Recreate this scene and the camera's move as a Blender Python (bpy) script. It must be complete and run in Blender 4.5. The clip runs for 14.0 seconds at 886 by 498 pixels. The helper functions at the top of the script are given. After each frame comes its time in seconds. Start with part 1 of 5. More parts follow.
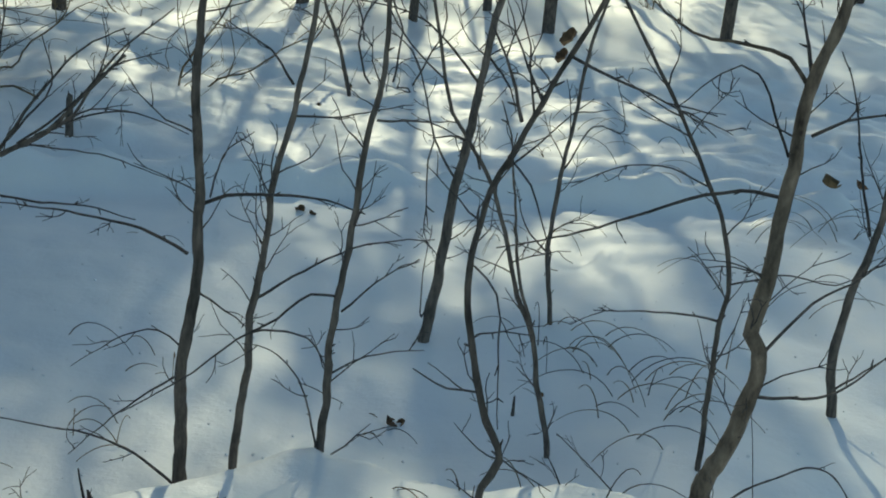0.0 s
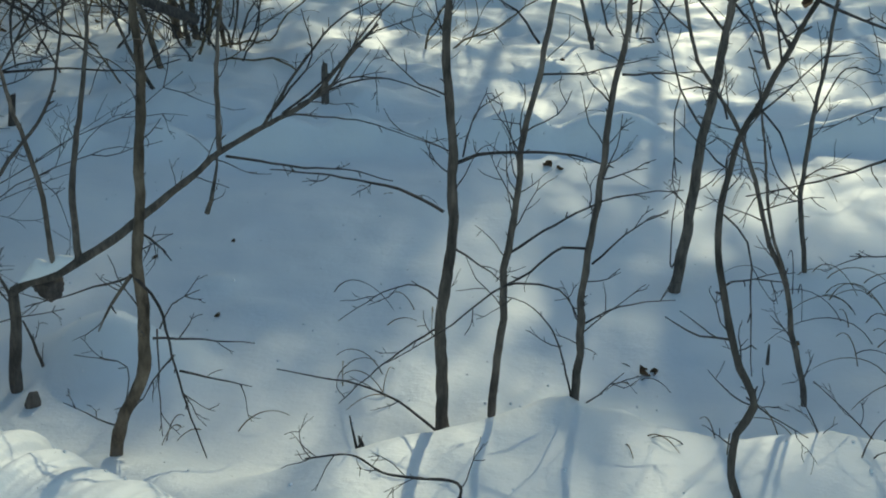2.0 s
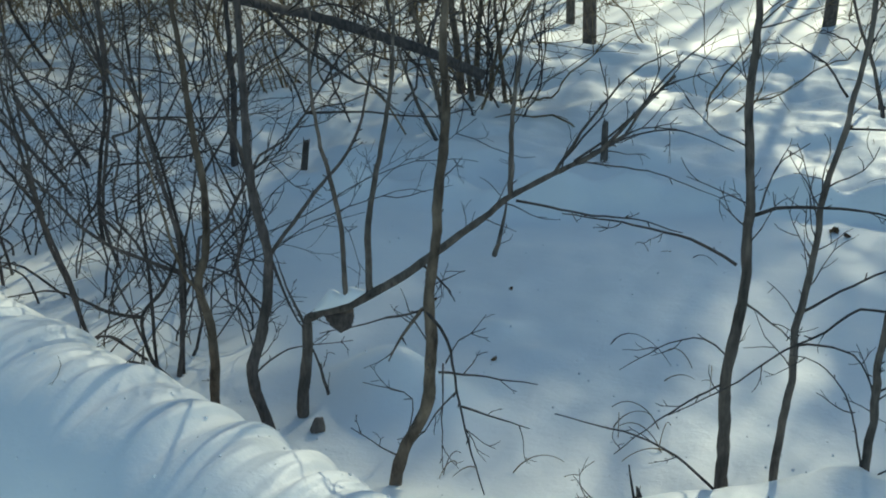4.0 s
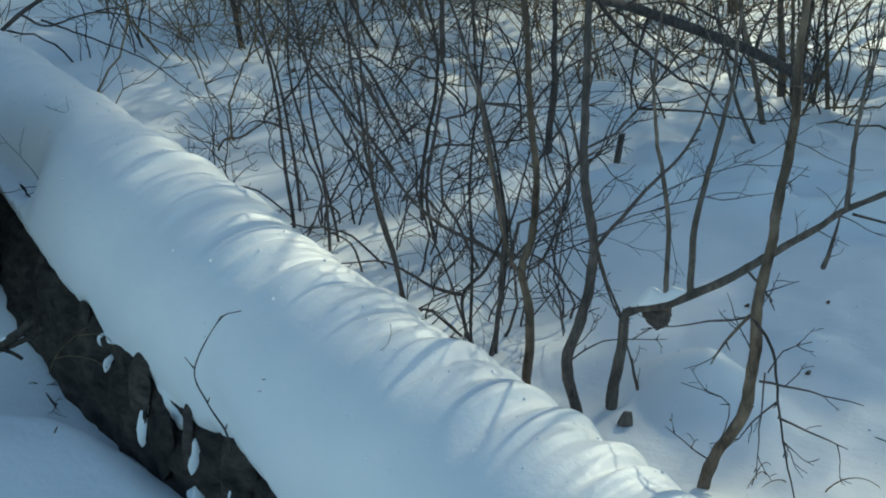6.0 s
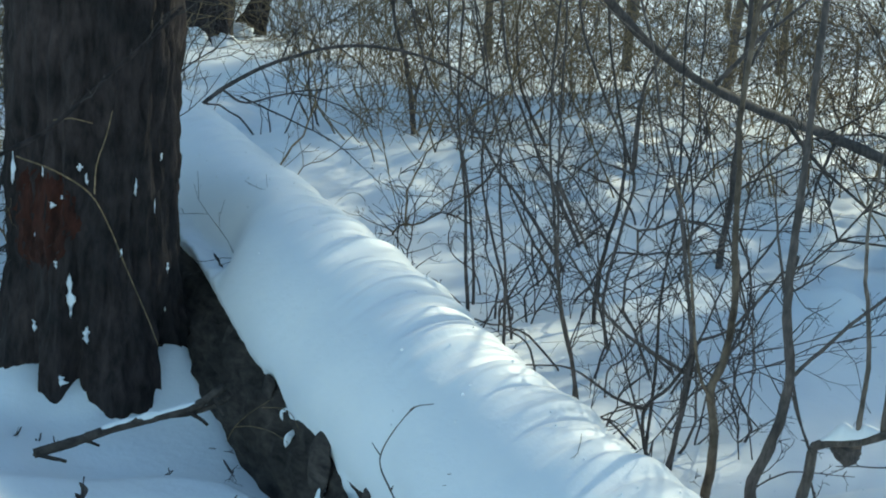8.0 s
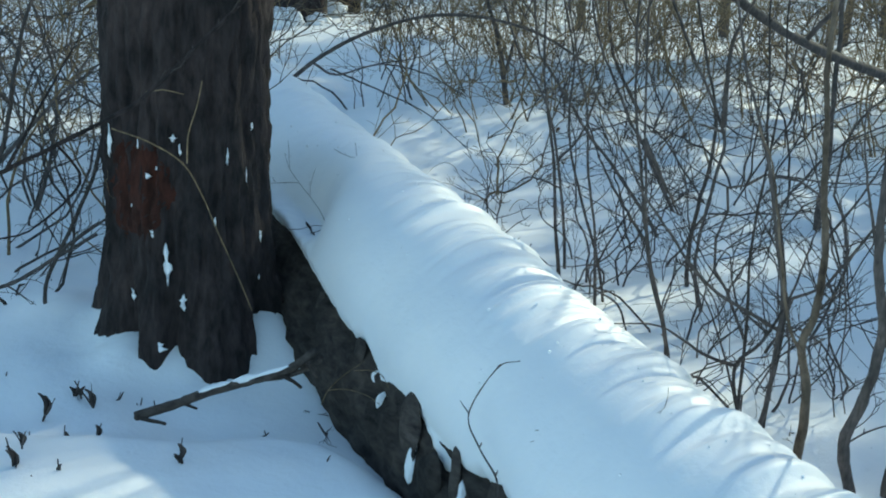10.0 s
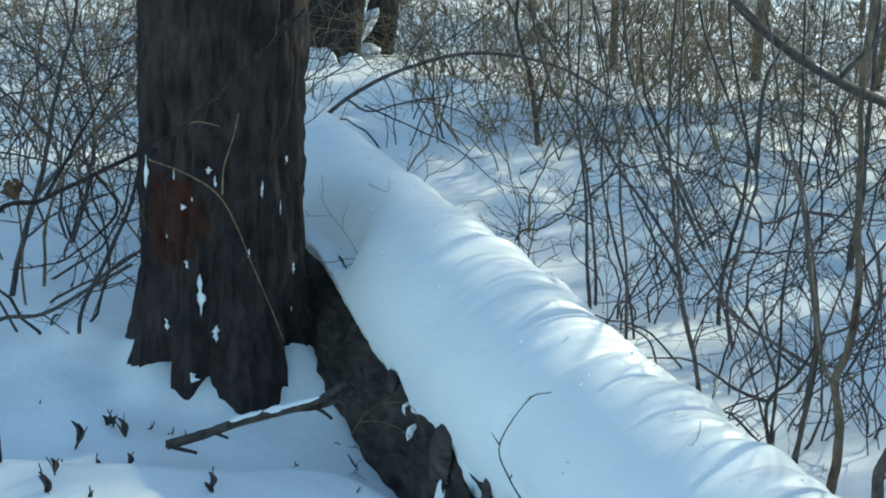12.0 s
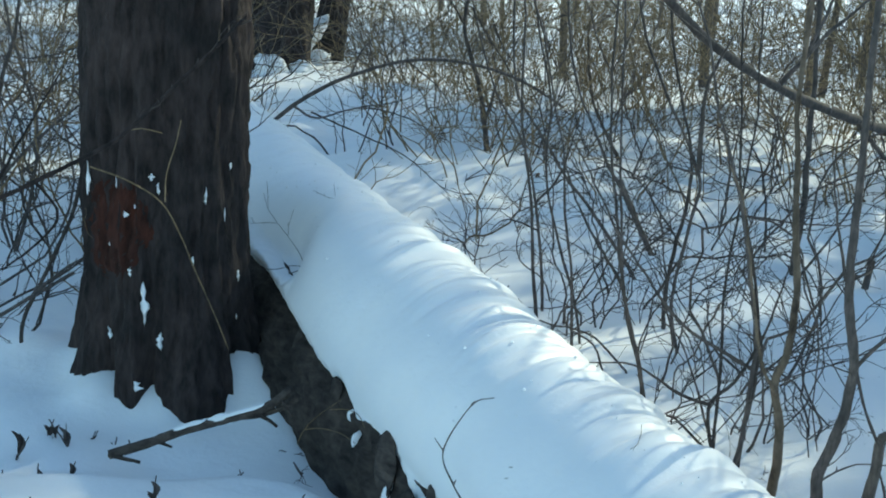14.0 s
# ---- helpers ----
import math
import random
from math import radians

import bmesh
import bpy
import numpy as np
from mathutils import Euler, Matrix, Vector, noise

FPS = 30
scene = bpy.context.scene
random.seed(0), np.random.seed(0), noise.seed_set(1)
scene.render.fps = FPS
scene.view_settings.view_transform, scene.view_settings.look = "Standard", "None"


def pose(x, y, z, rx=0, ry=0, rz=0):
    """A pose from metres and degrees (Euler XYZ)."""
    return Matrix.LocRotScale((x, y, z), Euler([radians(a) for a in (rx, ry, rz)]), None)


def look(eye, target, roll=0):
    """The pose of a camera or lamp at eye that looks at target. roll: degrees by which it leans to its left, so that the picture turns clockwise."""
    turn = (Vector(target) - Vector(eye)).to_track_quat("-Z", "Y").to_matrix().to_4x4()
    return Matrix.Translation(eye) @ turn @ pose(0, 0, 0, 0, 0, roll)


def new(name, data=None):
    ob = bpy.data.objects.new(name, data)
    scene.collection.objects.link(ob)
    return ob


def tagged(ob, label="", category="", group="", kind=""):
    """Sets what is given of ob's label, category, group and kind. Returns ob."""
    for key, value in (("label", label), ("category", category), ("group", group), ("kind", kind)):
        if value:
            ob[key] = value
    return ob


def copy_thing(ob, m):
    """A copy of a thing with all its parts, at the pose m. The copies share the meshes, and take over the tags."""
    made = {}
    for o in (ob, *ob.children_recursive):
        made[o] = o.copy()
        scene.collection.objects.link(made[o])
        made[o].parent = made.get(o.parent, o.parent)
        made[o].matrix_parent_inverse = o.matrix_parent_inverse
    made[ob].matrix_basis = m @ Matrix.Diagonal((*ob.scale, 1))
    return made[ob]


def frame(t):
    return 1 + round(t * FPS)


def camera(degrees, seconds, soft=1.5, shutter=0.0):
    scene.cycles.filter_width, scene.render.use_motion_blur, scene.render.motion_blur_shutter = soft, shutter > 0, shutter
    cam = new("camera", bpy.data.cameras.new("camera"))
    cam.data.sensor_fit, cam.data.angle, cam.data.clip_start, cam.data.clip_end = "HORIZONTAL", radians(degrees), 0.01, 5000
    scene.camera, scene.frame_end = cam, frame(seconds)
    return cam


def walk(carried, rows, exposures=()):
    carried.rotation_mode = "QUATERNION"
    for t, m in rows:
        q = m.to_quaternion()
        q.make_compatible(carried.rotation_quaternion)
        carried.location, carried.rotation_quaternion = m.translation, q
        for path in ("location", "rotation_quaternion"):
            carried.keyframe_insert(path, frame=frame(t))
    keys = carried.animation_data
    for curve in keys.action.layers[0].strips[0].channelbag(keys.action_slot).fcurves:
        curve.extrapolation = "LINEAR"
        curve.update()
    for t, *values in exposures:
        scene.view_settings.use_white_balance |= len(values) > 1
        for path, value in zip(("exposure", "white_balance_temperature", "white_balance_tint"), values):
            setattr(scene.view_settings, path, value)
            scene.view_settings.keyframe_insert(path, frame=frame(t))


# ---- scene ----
cam = camera(38.57, 14.0, soft=1.9)
# seconds, eye, yaw to the left, pitch up, lean to the left
PATH = [
    (0.0, (0.122, 0.217, 1.592), -0.13, -18.07, 5.46),
    (0.5, (0.101, 0.231, 1.578), 0.25, -20.20, 5.03),
    (1.0, (0.115, 0.188, 1.593), 4.18, -20.56, 2.62),
    (1.5, (0.120, 0.150, 1.593), 7.70, -20.18, 1.46),
    (2.0, (0.121, 0.142, 1.616), 11.56, -20.65, -0.10),
    (2.5, (0.118, 0.099, 1.603), 14.82, -17.77, -0.50),
    (2.7, (0.098, 0.102, 1.597), 16.63, -17.93, -0.70),
    (4.8, (0.001, 0.068, 1.565), 29.15, -17.44, -0.21),
    (5.0, (-0.024, 0.049, 1.573), 31.28, -17.86, -0.20),
    (5.5, (-0.034, 0.008, 1.594), 35.39, -18.68, 0.26),
    (6.0, (-0.033, -0.002, 1.593), 37.04, -18.04, 0.52),
    (6.5, (-0.036, -0.027, 1.606), 38.27, -17.43, 0.77),
    (7.0, (-0.103, -0.107, 1.645), 38.69, -16.75, 2.69),
    (7.5, (-0.172, -0.183, 1.658), 41.33, -13.73, 4.91),
    (8.0, (-0.155, -0.171, 1.653), 43.21, -14.37, 4.33),
    (8.5, (-0.097, -0.137, 1.633), 46.91, -14.04, 3.29),
    (8.7, (-0.120, -0.153, 1.647), 46.00, -15.44, 3.06),
    (10.8, (-0.087, -0.159, 1.575), 48.97, -15.20, 1.76),
    (11.0, (-0.087, -0.166, 1.572), 49.01, -14.86, 1.97),
    (11.5, (-0.085, -0.175, 1.575), 49.39, -14.42, 2.26),
    (12.0, (-0.083, -0.179, 1.576), 49.34, -13.70, 2.25),
    (12.5, (-0.078, -0.164, 1.578), 49.20, -13.95, 1.95),
    (13.0, (-0.068, -0.161, 1.580), 48.75, -13.49, 1.97),
    (13.5, (-0.065, -0.161, 1.587), 48.97, -13.24, 2.11),
    (14.0, (-0.060, -0.157, 1.577), 47.20, -13.32, 2.46),
]

def eye_pose(eye, yaw, pitch, lean):
    return Matrix.Translation(eye) @ pose(0, 0, 0, 90 + pitch, 0, yaw) @ pose(0, 0, 0, 0, 0, lean)

walk(cam, [(t, eye_pose(e, a, b, c)) for t, e, a, b, c in PATH], exposures=[(0, -0.03, 6850, -9), (2.7, 0.11, 6700, -9), (5.0, 0.25, 6350, -9), (7.5, 0.70, 6350, -9), (8.5, 0.92, 6300, -9), (11.0, 0.99, 6250, -9), (14, 1.01, 6300, -9)])

DEAD_POLE = [(-2.925, 3.233, 1.620), (-2.910, 3.503, 1.446), (-2.868, 3.782, 1.263), (-2.904, 4.359, 1.066), (-2.911, 4.990, 0.905), (-2.980, 5.480, 0.805), (-2.601, 5.819, 0.625), (-2.479, 6.058, 0.508), (-2.378, 6.165, 0.443)]
STICK = [(-3.699, 1.730, -0.115), (-3.649, 1.849, -0.086), (-3.595, 1.972, -0.046), (-3.523, 2.108, -0.012), (-3.469, 2.212, 0.022), (-3.436, 2.292, 0.078)]
LOG_TWIG = [(-2.390, 2.160, -0.020), (-2.367, 2.120, 0.063), (-2.478, 2.161, 0.097), (-2.563, 2.196, 0.164), (-2.484, 2.225, 0.321), (-2.407, 2.235, 0.364)]
LOG_TWIG_FORK = [(-2.563, 2.196, 0.164), (-2.585, 2.196, 0.178), (-2.601, 2.196, 0.190)]
TRUNK_TWIG_A = [(-4.091, 1.884, 0.789), (-4.017, 1.986, 0.743), (-3.940, 2.075, 0.670), (-3.876, 2.115, 0.556), (-3.819, 2.137, 0.441), (-3.739, 2.168, 0.290), (-3.675, 2.184, 0.177)]
TRUNK_TWIG_B = [(-3.901, 2.069, 0.678), (-3.883, 2.065, 0.781), (-3.851, 2.082, 0.883), (-3.820, 2.086, 0.974)]
TRUNK_TWIG_C = [(-4.004, 1.974, 0.921), (-3.977, 2.023, 0.929), (-3.940, 2.084, 0.913)]
ARCH_SNOW = [(-1.645, 3.026, 0.314), (-1.602, 3.051, 0.328), (-1.560, 3.074, 0.339), (-1.512, 3.101, 0.367)]
STALK_A = [(-3.583, 2.420, -0.205), (-3.523, 2.408, -0.127), (-3.442, 2.409, -0.048), (-3.345, 2.432, 0.034)]
STALK_B = [(-3.523, 2.408, -0.127), (-3.397, 2.388, -0.078), (-3.259, 2.368, -0.049), (-3.156, 2.348, -0.045)]
STALK_C = [(-3.385, 2.415, -0.010), (-3.286, 2.412, 0.021), (-3.211, 2.402, 0.026), (-3.136, 2.373, 0.006)]
DARK_TWIG = [(-4.123, 2.500, -0.080), (-4.010, 2.480, -0.150), (-3.825, 2.440, -0.200), (-3.616, 2.390, -0.235), (-3.431, 2.330, -0.250)]
LEAF_FORK = (0.306, 2.329, 1.287)
LEAF_FORK_LOW = (0.297, 2.329, 1.256)
LEAF_BROWN = (-5.096, 1.804, 0.492)

# ---- light ----
SUN_AZ = radians(2)      # to the left of +y, ahead of the camera
SUN_EL = radians(30)
world = bpy.data.worlds.new("sky")
scene.world = world
world.use_nodes = True
wn = world.node_tree.nodes
sky = wn.new("ShaderNodeTexSky")
sky.sky_type, sky.sun_disc = "NISHITA", False
sky.sun_elevation, sky.sun_rotation = SUN_EL, -SUN_AZ
sky.air_density, sky.dust_density = 1.0, 0.6
wn["Background"].inputs["Strength"].default_value = 0.13
world.node_tree.links.new(sky.outputs[0], wn["Background"].inputs["Color"])
sun = new("sun", bpy.data.lights.new("sun", "SUN"))
sun.data.energy, sun.data.angle, sun.data.color = 2.4, radians(0.9), (1.0, 0.89, 0.70)
sun.matrix_world = look((-math.sin(SUN_AZ) * 50, math.cos(SUN_AZ) * 50, 50 * math.tan(SUN_EL)), (0, 0, 0))


# ---- materials ----
def material(name):
    m = bpy.data.materials.new(name)
    m.use_nodes = True
    n = m.node_tree.nodes
    return m, n, m.node_tree.links.new, n["Principled BSDF"]


def noise_node(n, link, scale, detail=4.0, rough=0.55, stretch=None, kind="Object"):
    tc = n.new("ShaderNodeTexCoord")
    mp = n.new("ShaderNodeMapping")
    mp.inputs["Scale"].default_value = stretch or (1, 1, 1)
    link(tc.outputs[kind], mp.inputs["Vector"])
    t = n.new("ShaderNodeTexNoise")
    t.inputs["Scale"].default_value, t.inputs["Detail"].default_value, t.inputs["Roughness"].default_value = scale, detail, rough
    link(mp.outputs[0], t.inputs["Vector"])
    return t


def ramp(n, link, src, stops):
    r = n.new("ShaderNodeValToRGB")
    e = r.color_ramp.elements
    while len(e) < len(stops):
        e.new(0.5)
    for el, (p, c) in zip(e, stops):
        el.position, el.color = p, (*c, 1)
    link(src, r.inputs[0])
    return r


def bump(n, link, src, strength, distance, normal=None):
    b = n.new("ShaderNodeBump")
    b.inputs["Strength"].default_value, b.inputs["Distance"].default_value = strength, distance
    link(src, b.inputs["Height"])
    if normal:
        link(normal, b.inputs["Normal"])
    return b


def snow_material(name, grain=1.0):
    m, n, link, b = material(name)
    fine = noise_node(n, link, 260, 3, 0.6)
    mid = noise_node(n, link, 34, 4, 0.6)
    wide = noise_node(n, link, 3.2, 3, 0.5)
    col = ramp(n, link, wide.outputs["Fac"], [(0.3, (0.80, 0.83, 0.87)), (0.7, (0.88, 0.89, 0.90))])
    link(col.outputs[0], b.inputs["Base Color"])
    crust = noise_node(n, link, 11, 5, 0.65)
    b0 = bump(n, link, crust.outputs["Fac"], 0.30 * grain, 0.022)
    b1 = bump(n, link, mid.outputs["Fac"], 0.10 * grain, 0.010, b0.outputs[0])
    b2 = bump(n, link, fine.outputs["Fac"], 0.10 * grain, 0.003, b1.outputs[0])
    link(b2.outputs[0], b.inputs["Normal"])
    b.inputs["Roughness"].default_value = 0.5
    b.inputs["Specular IOR Level"].default_value = 0.4
    b.inputs["Subsurface Weight"].default_value = 0.0
    return m


def bark_material(name, dark, light, scale, stretch, depth, rough=0.85, blotch=(1.35, 1.18, 1.08)):
    m, n, link, b = material(name)
    grain = noise_node(n, link, scale, 6, 0.65, stretch)
    patch = noise_node(n, link, scale * 0.22, 3, 0.5)
    info = n.new("ShaderNodeObjectInfo")
    c1 = ramp(n, link, grain.outputs["Fac"], [(0.32, dark), (0.68, light)])
    mix = n.new("ShaderNodeMix")
    mix.data_type, mix.blend_type = "RGBA", "MULTIPLY"
    mix.inputs["Factor"].default_value = 0.8
    c2 = ramp(n, link, patch.outputs["Fac"], [(0.3, (0.55, 0.52, 0.5)), (0.7, blotch)])
    link(c1.outputs[0], mix.inputs[6])
    link(c2.outputs[0], mix.inputs[7])
    hsv = n.new("ShaderNodeHueSaturation")
    var = n.new("ShaderNodeMapRange")
    var.inputs[3].default_value, var.inputs[4].default_value = 0.7, 1.3
    link(info.outputs["Random"], var.inputs[0])
    link(var.outputs[0], hsv.inputs["Value"])
    link(mix.outputs[2], hsv.inputs["Color"])
    link(hsv.outputs[0], b.inputs["Base Color"])
    bp = bump(n, link, grain.outputs["Fac"], 0.8, depth)
    link(bp.outputs[0], b.inputs["Normal"])
    b.inputs["Roughness"].default_value = rough
    b.inputs["Specular IOR Level"].default_value = 0.25
    return m


SNOW = snow_material("snow")
SNOW_CAP = snow_material("packed snow", 0.9)
BARK = bark_material("sapling bark", (0.054, 0.051, 0.049), (0.180, 0.166, 0.152), 60, (1, 1, 0.25), 0.004)
BARK_FLAKY = bark_material("flaking bark", (0.043, 0.036, 0.030), (0.27, 0.232, 0.185), 26, (1, 1, 0.45), 0.006)
BARK_DARK = bark_material("dark twig bark", (0.042, 0.041, 0.043), (0.120, 0.112, 0.110), 80, (1, 1, 0.3), 0.002)
BARK_TAN = bark_material("tan twig bark", (0.10, 0.083, 0.052), (0.30, 0.24, 0.15), 80, (1, 1, 0.3), 0.002)
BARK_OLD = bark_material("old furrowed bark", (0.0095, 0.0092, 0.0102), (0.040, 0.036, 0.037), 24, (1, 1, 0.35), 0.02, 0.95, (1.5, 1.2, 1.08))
BARK_LOG = bark_material("wet log bark", (0.016, 0.0155, 0.016), (0.085, 0.078, 0.072), 26, (0.4, 1, 1), 0.015, 0.95)
GRASS = bark_material("dry grass", (0.10, 0.08, 0.05), (0.26, 0.21, 0.13), 40, (1, 1, 0.2), 0.001)
NEEDLE = bark_material("pine needles", (0.03, 0.045, 0.02), (0.07, 0.10, 0.04), 30, (1, 1, 1), 0.001)
BARK_RED = bark_material("red rotten bark", (0.016, 0.008, 0.006), (0.055, 0.021, 0.015), 30, (1, 1, 0.4), 0.012, 0.95)


def frost_material():
    m, n, link, b = material("frost")
    b.inputs["Base Color"].default_value = (0.95, 0.96, 0.98, 1)
    b.inputs["Roughness"].default_value = 0.12
    b.inputs["IOR"].default_value = 2.2
    return m


FROST = frost_material()
LEAF = bark_material("withered leaf", (0.075, 0.05, 0.034), (0.22, 0.15, 0.09), 50, (1, 1, 1), 0.001)


# ---- building helpers ----
def mesh_of(name, verts, faces, mat, smooth=True):
    me = bpy.data.meshes.new(name)
    me.from_pydata([tuple(v) for v in verts], [], faces)
    me.materials.append(mat)
    if smooth:
        me.polygons.foreach_set("use_smooth", [True] * len(me.polygons))
    me.update()
    return me


def thing(name, base, label, category, group="", kind=""):
    ob = new(name)
    ob.empty_display_size = 0.1
    ob.location = base
    return tagged(ob, label, category, group, kind)


def part(name, verts, faces, mat, parent, label="", smooth=True):
    """One mesh object under a thing; verts are in world metres."""
    off = Vector(parent.location) if parent and not parent.parent else Vector((0, 0, 0))
    if parent and parent.parent:
        off = Vector(parent.parent.location) + Vector(parent.location)
    me = mesh_of(name, [(v[0] - off.x, v[1] - off.y, v[2] - off.z) for v in verts], faces, mat, smooth)
    ob = new(name, me)
    ob.parent = parent
    if label:
        tagged(ob, label)
    return ob


def smooth_line(pts, step):
    """A Catmull-Rom line through the points, with about that step."""
    p = [np.array(q, float) for q in pts]
    p = [2 * p[0] - p[1]] + p + [2 * p[-1] - p[-2]]
    out = []
    for a, b, c, d in zip(p, p[1:], p[2:], p[3:]):
        n = max(1, int(np.linalg.norm(c - b) / step))
        for k in range(n):
            t = k / n
            out.append(0.5 * (2 * b + (c - a) * t + (2 * a - 5 * b + 4 * c - d) * t * t + (3 * b - a - 3 * c + d) * t ** 3))
    out.append(p[-2])
    return np.array(out)


class Tubes:
    """Gathers tapered tubes into one mesh."""
    def __init__(self):
        self.v, self.f = [], []

    def add(self, line, r0, r1, sides=6, lumpy=0.0, rng=random, power=1.0):
        n = len(line)
        if n < 2:
            return
        tan = np.gradient(line, axis=0)
        tan /= np.linalg.norm(tan, axis=1)[:, None] + 1e-9
        side = np.cross(tan[0], (0.31, 0.87, 0.38) if abs(tan[0][2]) > 0.9 else (0, 0, 1))
        start = len(self.v)
        ang = np.arange(sides) * 2 * math.pi / sides
        for i in range(n):
            side = side - tan[i] * (side @ tan[i])
            side /= np.linalg.norm(side) + 1e-9
            up = np.cross(tan[i], side)
            r = r0 + (r1 - r0) * (i / (n - 1)) ** power
            if lumpy:
                r *= 1 + rng.uniform(-lumpy, lumpy)
            for a in ang:
                rr = r * (1 + (rng.uniform(-lumpy, lumpy) * 0.5 if lumpy else 0))
                self.v.append(line[i] + rr * (math.cos(a) * side + math.sin(a) * up))
        for i in range(n - 1):
            for k in range(sides):
                a, b = start + i * sides + k, start + i * sides + (k + 1) % sides
                self.f.append((a, b, b + sides, a + sides))
        self.f.append(tuple(start + k for k in reversed(range(sides))))
        self.f.append(tuple(start + (n - 1) * sides + k for k in range(sides)))


def wander(rng, start, way, length, steps, bend, lift=0.0):
    """A crooked line from start."""
    p, d = np.array(start, float), np.array(way, float)
    d /= np.linalg.norm(d)
    out = [p.copy()]
    for _ in range(steps):
        d = d + np.array([rng.gauss(0, bend), rng.gauss(0, bend), rng.gauss(0, bend) + lift])
        d /= np.linalg.norm(d)
        p = p + d * length / steps
        out.append(p.copy())
    return np.array(out)


def side_way(rng, tan, spread):
    """A direction that leaves tan at about that angle."""
    v = np.array([rng.gauss(0, 1) for _ in range(3)])
    v -= tan * (v @ tan)
    v /= np.linalg.norm(v) + 1e-9
    return tan * math.cos(spread) + v * math.sin(spread)


def twigs_on(tubes, rng, line, r, count, length, sides=4, lo=0.15, deep=1, lift=0.03):
    """Small twigs along a line, with twigs of their own."""
    n = len(line)
    for _ in range(count):
        i = min(n - 2, int(n * rng.uniform(lo, 1.0)))
        tan = line[i + 1] - line[i]
        tan = tan / (np.linalg.norm(tan) + 1e-9)
        ln = length * rng.uniform(0.4, 1.1)
        w = wander(rng, line[i], side_way(rng, tan, rng.uniform(0.5, 1.1)), ln, 5, 0.16, lift)
        rr = min(r * 0.6, 0.0012 + ln * 0.006)
        tubes.add(w, rr, max(0.0007, rr * 0.4), sides)
        if deep > 0:
            twigs_on(tubes, rng, w, rr, rng.randint(1, 3), ln * 0.45, sides, 0.3, deep - 1, lift)


# ---- ground ----
MOUNDS = [  # x, y, radius along x, along y, height
    (0.10, 3.45, 0.40, 0.24, -0.05), (0.50, 4.25, 0.32, 0.22, 0.06), (0.85, 3.45, 0.3, 0.3, 0.05),
    (-1.50, 3.24, 0.20, 0.15, 0.17), (-1.98, 3.05, 0.22, 0.12, -0.04), (-1.12, 2.52, 0.22, 0.18, 0.07), (-1.42, 3.85, 0.10, 0.08, 0.04), (-1.22, 3.72, 0.09, 0.07, 0.03),
    (-3.75, 1.94, 0.30, 0.14, -0.04), (-4.34, 1.72, 0.5, 0.2, 0.03), (-4.81, 2.00, 0.26, 0.20, 0.10), (-4.24, 1.95, 0.10, 0.09, 0.06),
]
BACK_MOUNDS = [
    (-0.9, 7.2, 1.2, 0.35, 0.10), (0.8, 7.8, 1.3, 0.4, 0.12), (-2.4, 8.4, 1.2, 0.5, 0.26), (-0.6, 8.9, 1.6, 0.4, 0.14), (1.6, 9.3, 1.6, 0.5, 0.12),
    (-2.95, 7.0, 0.5, 0.4, 0.10), (-5.4, 5.0, 0.28, 0.22, 0.16), (-6.2, 6.5, 0.8, 0.6, 0.12), (-3.8, 6.8, 0.9, 0.5, 0.10), (-6.9, 5.6, 0.6, 0.4, 0.12),
    (-4.3, 8.5, 1.2, 0.9, 0.14), (2.4, 5.0, 0.9, 0.7, 0.06), (-7.4, 8.2, 1.0, 0.6, 0.16), (-9.5, 7.8, 1.2, 0.8, 0.2), (-2.6, 4.6, 0.5, 0.4, 0.05),
]
NEAR_Q, NEAR_Z = (-1.0, 0.0, 2.6, 3.4, 4.0, 4.6, 5.5, 7.0), (-0.10, -0.15, -0.27, -0.27, -0.24, -0.16, -0.12, -0.05)
DRIFT_P, DRIFT_Q = (-0.5, 0.21, 0.62, 1.07, 1.23, 1.30, 1.40), (4.55, 4.32, 4.16, 3.99, 3.87, 3.70, 3.40)
TREE_X, TREE_Y, TREE_Z, TREE_SCALE = -4.3645, 2.337, -0.158, 1.1
LIP_X = (-1.2, -0.57, -0.35, -0.15, 0.0, 0.08, 0.275, 0.40, 0.50, 0.7, 1.1)
LIP_Y = (2.4, 2.76, 2.94, 3.09, 3.05, 2.98, 2.95, 2.98, 3.02, 2.95, 2.7)


def smooth_step(a):
    a = max(0.0, min(1.0, a))
    return a * a * (3 - 2 * a)


